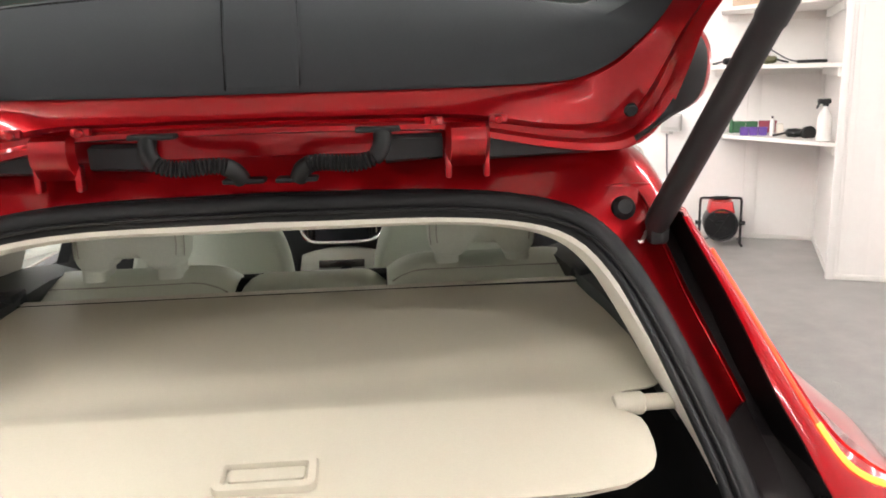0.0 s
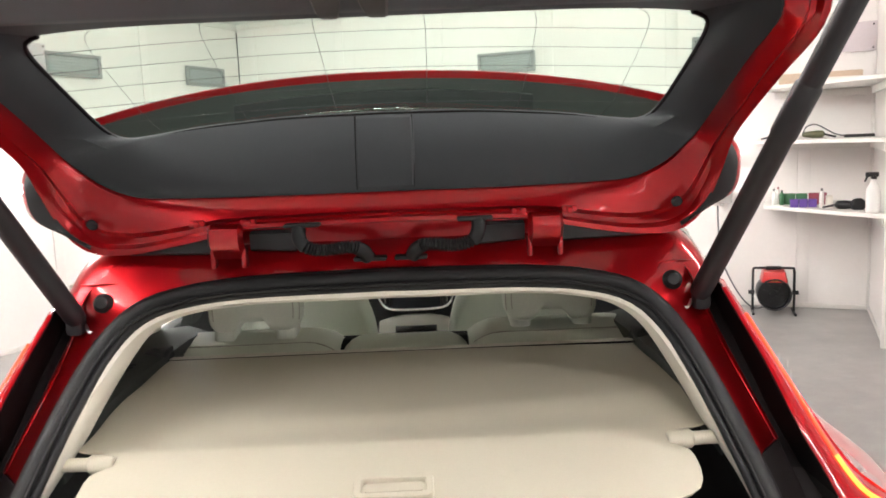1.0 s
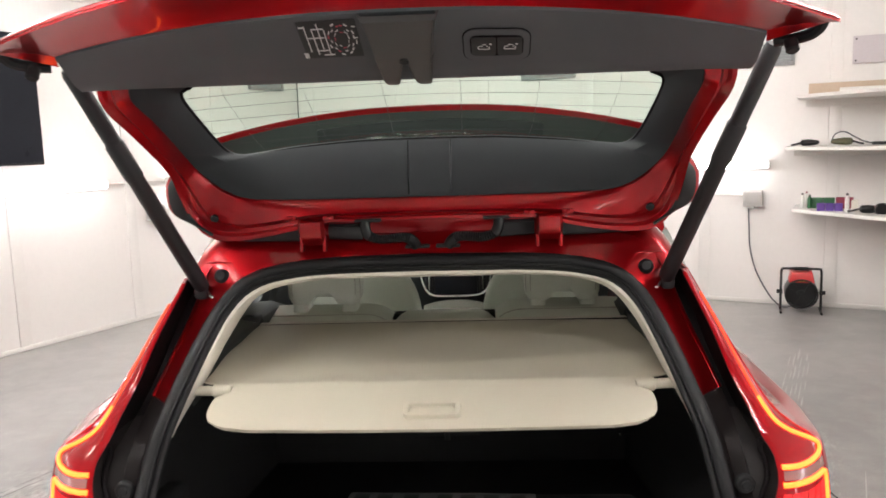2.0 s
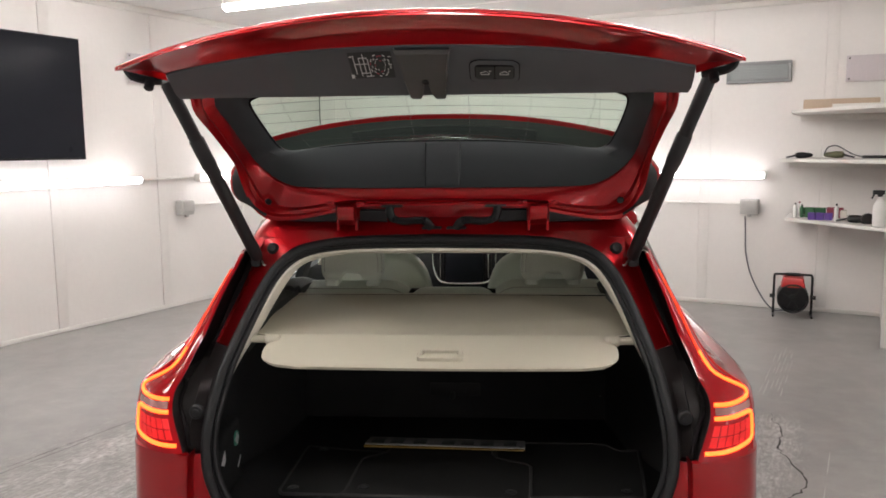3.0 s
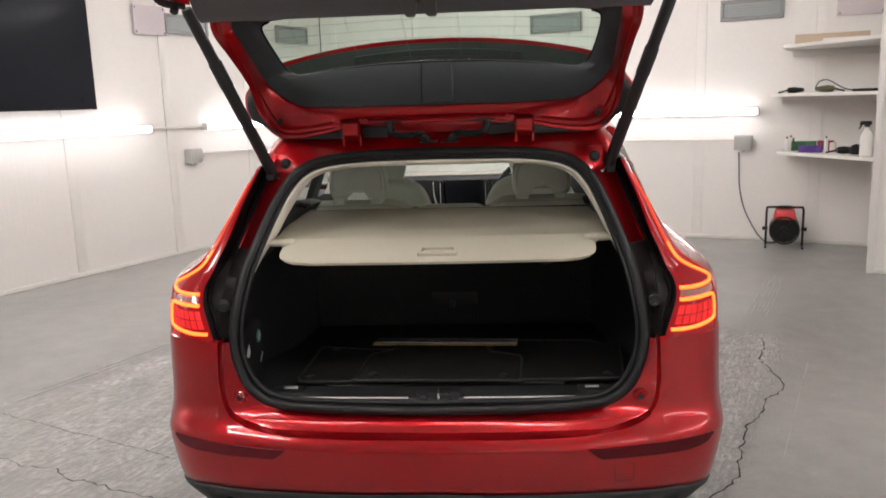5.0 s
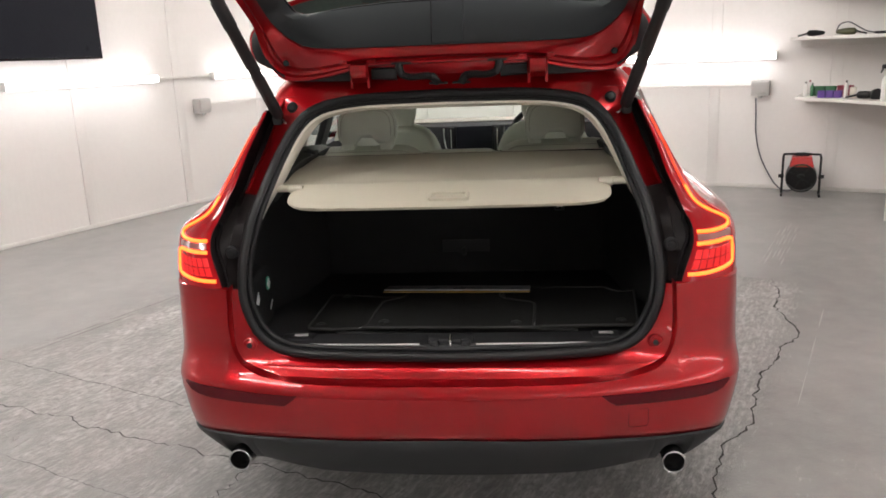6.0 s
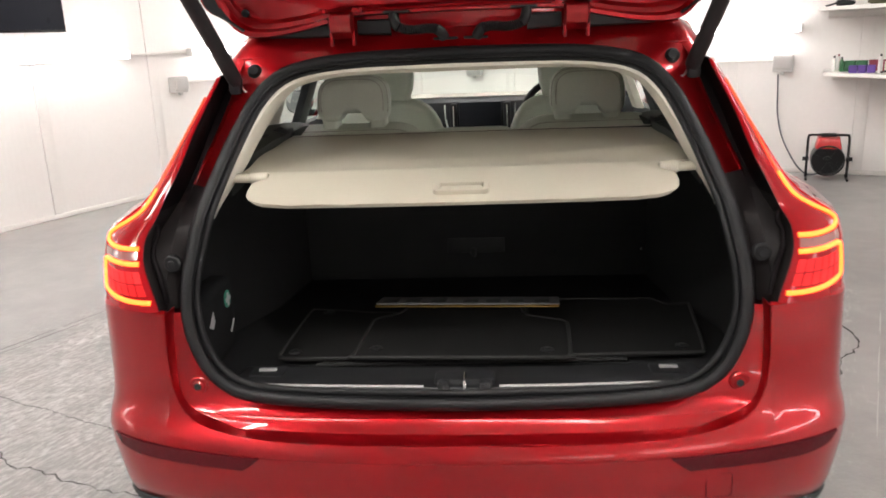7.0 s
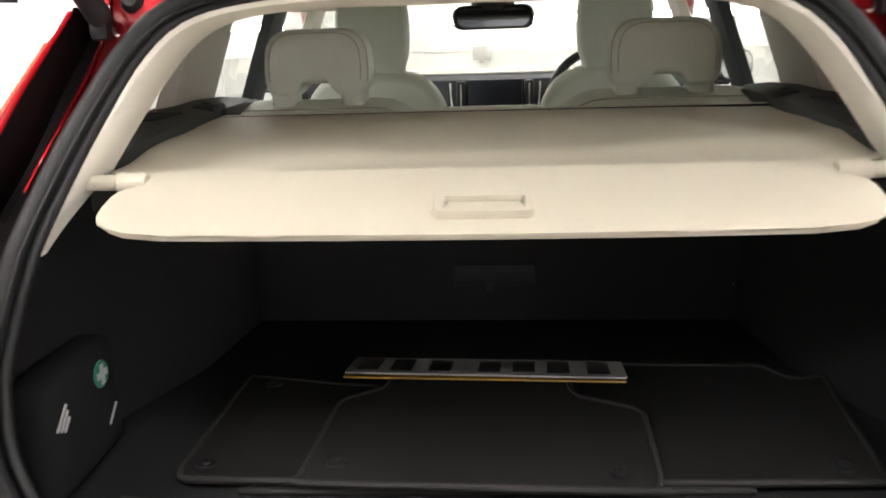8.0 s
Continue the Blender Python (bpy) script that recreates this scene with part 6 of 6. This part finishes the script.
def on_panel(name, uv, material, parent, lift, thick, label=""):
    """A flat outline laid on the lower trim: uv in metres across and in v along it."""
    bm = bmesh.new()
    base = [panel_pt(x / .59, v) for x, v in uv]
    n = np.array([0, -.42, -.91])
    lift += .0028
    loft(bm, [[b + n * lift for b in base], [b + n * (lift + thick) for b in base]], close=True, cap=True)
    return part(name, bm, material, parent, label)


def rect(x0, x1, v0, v1):
    return [(x0, v0), (x1, v0), (x1, v1), (x0, v1)]


def around(x, v, w, h, r):
    """A rounded outline on the trim, w metres by h metres, round x and v."""
    return [(x + p, v + q / .205) for p, q in rounded(w, h, r, 4)]


BV = .565
bz = on_panel("button_bezel", around(.152, BV, .110, .090, .022), DEEPBLACK, gate, .0, .0006, "charcoal bezel with two closing buttons")
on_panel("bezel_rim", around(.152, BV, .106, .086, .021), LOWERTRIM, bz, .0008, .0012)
on_panel("bezel_well", around(.152, BV, .086, .056, .012), DEEPBLACK, bz, .0022, .0005)
for x in (.131, .173):
    b = on_panel("close_button", around(x, BV, .040, .050, .006), BLACK, bz, .0029, .0015)
    for x0, x1, v0, v1 in ((-.009, .009, -.034, -.024), (-.010, -.008, -.024, .004), (-.008, -.002, .004, .014), (-.003, .004, .026, .036), (.004, .007, .004, .014), (.008, .010, -.024, .004), (.009, .013, .030, .045)):
        on_panel("button_mark", rect(x + x0, x + x1, BV + v0, BV + v1), PRINT, b, .0046, .0004)
# instruction label: its small drawings as plain bars
lb = on_panel("instruction_label", rect(-.160, -.066, .47, .95), BLACK, gate, .0002, .0006, "dark label with small white and red diagrams")
for x, v0, v1 in ((-.150, .56, .90), (-.139, .52, .86), (-.129, .56, .92), (-.120, .52, .84)):
    on_panel("label_bar", rect(x, x + .0018, v0, v1), PRINT, lb, .0014, .0005)
for x0, x1, v in ((-.158, -.148, .88), (-.139, -.119, .57), (-.150, -.121, .74), (-.137, -.119, .85), (-.130, -.112, .51), (-.074, -.068, .86), (-.074, -.068, .72)):
    on_panel("label_bar", rect(x0, x1, v, v + .014), PRINT, lb, .0018, .0005)
for rr, nn, red in ((1.0, 20, (4, 5, 9, 13)), (.60, 11, (2, 5, 8))):
    for kk in range(nn):
        t0, t1 = kk * math.tau / nn, (kk + .8) * math.tau / nn
        wob = rr * (1 + .14 * math.sin(kk * 2.4))
        on_panel("label_bar", [(-.094 + q * .021 * wob * math.cos(t), .71 + q * .19 * wob * math.sin(t)) for q, t in ((1, t0), (1, t1), (.91, t1), (.91, t0))], PRINTRED if kk in red else PRINT, lb, .0014, .0005)
on_panel("label_bar", rect(-.163, -.156, .48, .55), PRINT, lb, .0014, .0004)

# screws in the gate's corners and hinges
for s in (-1, 1):
    bm = bmesh.new()
    disc(bm, (s * .515, .482, 1.453), .010, .024, (0, -1, -.5), 14, .002)
    part("corner_screw", bm, BLACK, gate)
    for xx in (-.047, .042):
        bm = bmesh.new()
        box(bm, (s * .28 + xx, .448, 1.440), (.026, .012, .012), .003)
        disc(bm, (s * .28 + xx, .444, 1.440), .006, .008, (0, -1, -.3), 10, .002)
        part("hinge_tab", bm, RED, gate)
    bm = bmesh.new()
    loft(bm, [[(s * .28 + x, y + (.014 if abs(x) > .024 else 0), z) for x in (-.029, -.023, 0, .023, .029)] for y, z in ((.452, 1.434), (.438, 1.428), (.434, 1.415), (.438, 1.400), (.450, 1.388), (.462, 1.376))])
    part("hinge", bm, RED, gate, solid=.005)
    for xx in (-.027, .027):
        bm = bmesh.new()
        box(bm, (s * .28 + xx, .466, 1.376), (.009, .020, .036), .003)
        part("hinge_lug", bm, RED, gate)

# ---- cable looms between body and gate ----
for s in (-1, 1):
    bm = bmesh.new()
    box(bm, (s * .150 + .006, .441, 1.431), (.062, .030, .007), .003)
    lo = part("cable_loom", bm, RUBBER, car, "black corrugated rubber cable loom")
    path = curve_points([(s * x + .006, y, z) for x, y, z in ((.156, .438, 1.427), (.155, .428, 1.414), (.148, .422, 1.399), (.132, .422, 1.391), (.11, .425, 1.388), (.08, .429, 1.390), (.060, .433, 1.389), (.046, .440, 1.381), (.038, .450, 1.368))], 120)
    rad = [.0125 if (i < 30 or i > 94) else (.0122 if i % 4 < 2 else .0092) for i in range(120)]
    bm = bmesh.new()
    tube(bm, path, rad, 12)
    part("bellows", bm, RUBBER, lo)
    bm = bmesh.new()
    box(bm, (s * .036 + .006, .456, 1.366), (.058, .030, .007), .003)
    part("loom_foot", bm, RUBBER, lo)


# ---- spoiler standing up behind the window ----
def spoil_top(x):
    return 1.698 - .060 * (abs(x) / .52) ** 2.2


xs = np.linspace(-.59, .59, 45)
bm = bmesh.new()
loft(bm, [[(x, .600 - .02 * (x / .57) ** 2, 1.435) for x in xs], [(x, .612, 1.50) for x in xs], [(x, .605, (1.50 + spoil_top(x)) / 2 + .02) for x in xs], [(x, .590, spoil_top(x) - .012) for x in xs]])
sp = part("roof_spoiler", bm, SPOILERGREY, gate, "red spoiler with a dark underside", solid=.004)
bm = bmesh.new()
loft(bm, [[(x, .590, spoil_top(x) - .014) for x in xs], [(x, .588, spoil_top(x)) for x in xs], [(x, .595, spoil_top(x) + .002) for x in xs], [(x, .63, spoil_top(x) - .03) for x in xs], [(x, .67, 1.47) for x in xs]])
part("spoiler_skin", bm, RED, sp, "glossy red outer skin", solid=.003)
bm = bmesh.new()
loft(bm, [[(x, .588 + dy, 1.648 + dz - .02 * (x / .3) ** 2) for x in np.linspace(-.28, .28, 21)] for dy, dz in ((.01, -.022), (-.006, -.018), (-.008, .014), (.008, .018))])
part("brake_lamp", bm, BLACK, sp, "dark high brake lamp housing", solid=.003)


def wing(s):
    bm = bmesh.new()
    outer = curve_points([(.532, .475, 1.403), (.575, .465, 1.434), (.605, .458, 1.452), (.619, .452, 1.478), (.617, .442, 1.525), (.594, .43, 1.556), (.575, .41, 1.585)], 20)
    inner = curve_points([(.524, .472, 1.405), (.553, .468, 1.425), (.570, .455, 1.455), (.578, .442, 1.485), (.582, .425, 1.51), (.584, .40, 1.545), (.583, .375, 1.57)], 20)
    full, outer = outer, outer - np.array([.007, .004, .002])
    loft(bm, [sx(s, inner), sx(s, (inner + outer) / 2 - np.array([0, .004, 0])), sx(s, outer)])
    w = part("spoiler_wing", bm, BLACK, gate, "black plastic spoiler side", solid=.004)
    bm = bmesh.new()
    loft(bm, [sx(s, outer), sx(s, full), sx(s, full + np.array([.004, .01, .003])), sx(s, full + np.array([.0, .07, .0]))])
    part("wing_skin", bm, RED, w, solid=.003)
    # gas strut
    a, b = np.array([.547, .440, 1.280]), np.array([.677, .150, 1.771])
    bm = bmesh.new()
    pts = [a + (b - a) * t for t in (0, .02, .55, .56, .70, .71)]
    tube(bm, sx(s, pts), [.016, .0185, .0185, .0205, .0205, .016], 16)
    st = part("gas_strut", bm, BLACK, gate, "black powered tailgate strut")
    bm = bmesh.new()
    tube(bm, sx(s, [a + (b - a) * t for t in (.705, .98, 1.0)]), [.0175, .0175, .014], 16)
    part("strut_rod", bm, BLACK, st)
    bm = bmesh.new()
    box(bm, (s * .552, .445, 1.270), (.03, .03, .035), .008)
    part("strut_foot", bm, BLACK, st)


both(wing)

# ---- loose things in the load space ----
def floor_mat(name, m, outline, label, grommets):
    th = thing(name, label, "car mat", m, "car mats")
    p = curve_points(outline + [outline[0]], 60)[:-1]
    bm = bmesh.new()
    slab(bm, [(x, y, 0) for x, y in p], .009, (0, 0, 1), .002)
    part("carpet", bm, MATFELT, th)
    bm = bmesh.new()
    tube(bm, [(x, y, .008) for x, y in p], .0055, 6, close=True)
    part("binding", bm, MATEDGE, th)
    for x, y in grommets:
        bm = bmesh.new()
        disc(bm, (x, y, .008), .017, .005, (0, 0, 1), 18, .002)
        g = part("fixing_ring", bm, RUBBER, th)
        bm = bmesh.new()
        disc(bm, (x, y, .012), .007, .004, (0, 0, 1), 12, .001)
        part("fixing_button", bm, DARKMETAL, g)


def dense(pts, r=.03):
    """Corners pulled tight, so that the curve keeps straight sides."""
    out = []
    n = len(pts)
    for i in range(n):
        p, a, b = (np.array(pts[j % n], float) for j in (i, i - 1, i + 1))
        out += [tuple(p + (a - p) / np.linalg.norm(a - p) * r), tuple(p + ((a - p) / np.linalg.norm(a - p) + (b - p) / np.linalg.norm(b - p)) * r * .25), tuple(p + (b - p) / np.linalg.norm(b - p) * r)]
    return out


MF = .578
floor_mat("floor_mat", pose(0, 0, MF + .0105), dense([(-.483, .332), (-.20, .33), (-.20, .66), (-.28, .665), (-.477, .705)]), "black carpet car mat lying on the load floor", [(-.445, .372), (-.418, .668)])
floor_mat("floor_mat", pose(0, 0, MF + .0108), dense([(.16, .335), (.586, .345), (.628, .715), (.565, .685), (.53, .755), (.16, .76)]), "black carpet car mat lying on the load floor", [(.538, .385)])
floor_mat("floor_mat", pose(0, 0, MF), dense([(-.352, .318), (.375, .336), (.375, .45), (-.352, .44)], .02), "black carpet car mat lying under the others", [(-.31, .345)])
floor_mat("floor_mat", pose(0, 0, MF + .022), dense([(-.283, .308), (.254, .296), (.266, .545), (.150, .60), (.140, .75), (-.185, .76), (-.195, .625), (-.270, .578)], .022), "black carpet car mat lying on the other mats", [(-.232, .362), (.20, .342)])


def number_plate(m, face, label):
    th = thing("number_plate", label, "number plate", m, "number plates")
    bm = bmesh.new()
    slab(bm, [(u, v, 0) for u, v in rounded(.53, .112, .008, 4)], .003, (0, 0, 1), .0008)
    part("plate", bm, face, th)
    for x in (.215, .14, .075, .01, -.085, -.16, -.225):
        bm = bmesh.new()
        box(bm, (x, 0, .0034), (.042, .076, .0012), .0004)
        part("marking_bar", bm, PLATEBLACK, th)


number_plate(pose(-.012, .690, MF + .0355, -8, 0, -2), PLATEAMBER, "yellow number plate lying under a white one on the mats")
number_plate(pose(-.010, .697, MF + .0400, -9, 0, -2.4), PLATEWHITE, "white number plate lying on the stacked car mats")

kit = thing("first_aid_kit", "black fabric first aid pouch with a green cross badge", "first aid kit", pose(-.668, .385, .578, 0, 0, 2))
bm = bmesh.new()
box(bm, (0, 0, .10), (.07, .22, .20), .02, seg=3)
part("pouch", bm, CARPET, kit)
bm = bmesh.new()
disc(bm, (.035, .050, .147), .023, .003, (1, 0, 0), 24, .001)
bd = part("badge", bm, AIDGREEN, kit, "round green badge")
bm = bmesh.new()
box(bm, (.0385, .050, .147), (.002, .034, .011), 0)
part("white_cross", bm, PRINT, bd)
bm = bmesh.new()
box(bm, (.0387, .050, .147), (.002, .011, .034), 0)
part("white_cross", bm, PRINT, bd)
tilt = Euler((radians(40), 0, 0)).to_matrix()
for k in range(3):
    bm = bmesh.new()
    box(bm, (.0365, -.082 + .006 * k, .135 - .008 * k), (.002, .045 - .01 * k, .005), 0, tilt)
    part("printed_bar", bm, PRINT, kit)
bm = bmesh.new()
box(bm, (.0365, .07, .066), (.002, .04, .005), 0, tilt)
part("printed_bar", bm, PRINT, kit)

# ---- thickness made part of each mesh, so that thin rims keep crisp edges ----
bpy.context.view_layer.update()
graph = bpy.context.evaluated_depsgraph_get()
made = {}
for ob in [o for o in bpy.data.objects if o.type == "MESH" and len(o.modifiers) == 1 and o.modifiers[0].type == "SOLIDIFY"]:
    key = (ob.data.name, ob.modifiers[0].thickness, ob.modifiers[0].offset)
    if key not in made:
        made[key] = bpy.data.meshes.new_from_object(ob.evaluated_get(graph))
        made[key].set_sharp_from_angle(angle=radians(40))
for ob in [o for o in bpy.data.objects if o.type == "MESH" and len(o.modifiers) == 1 and o.modifiers[0].type == "SOLIDIFY"]:
    ob.data = made[(ob.data.name, ob.modifiers[0].thickness, ob.modifiers[0].offset)]
    ob.modifiers.clear()
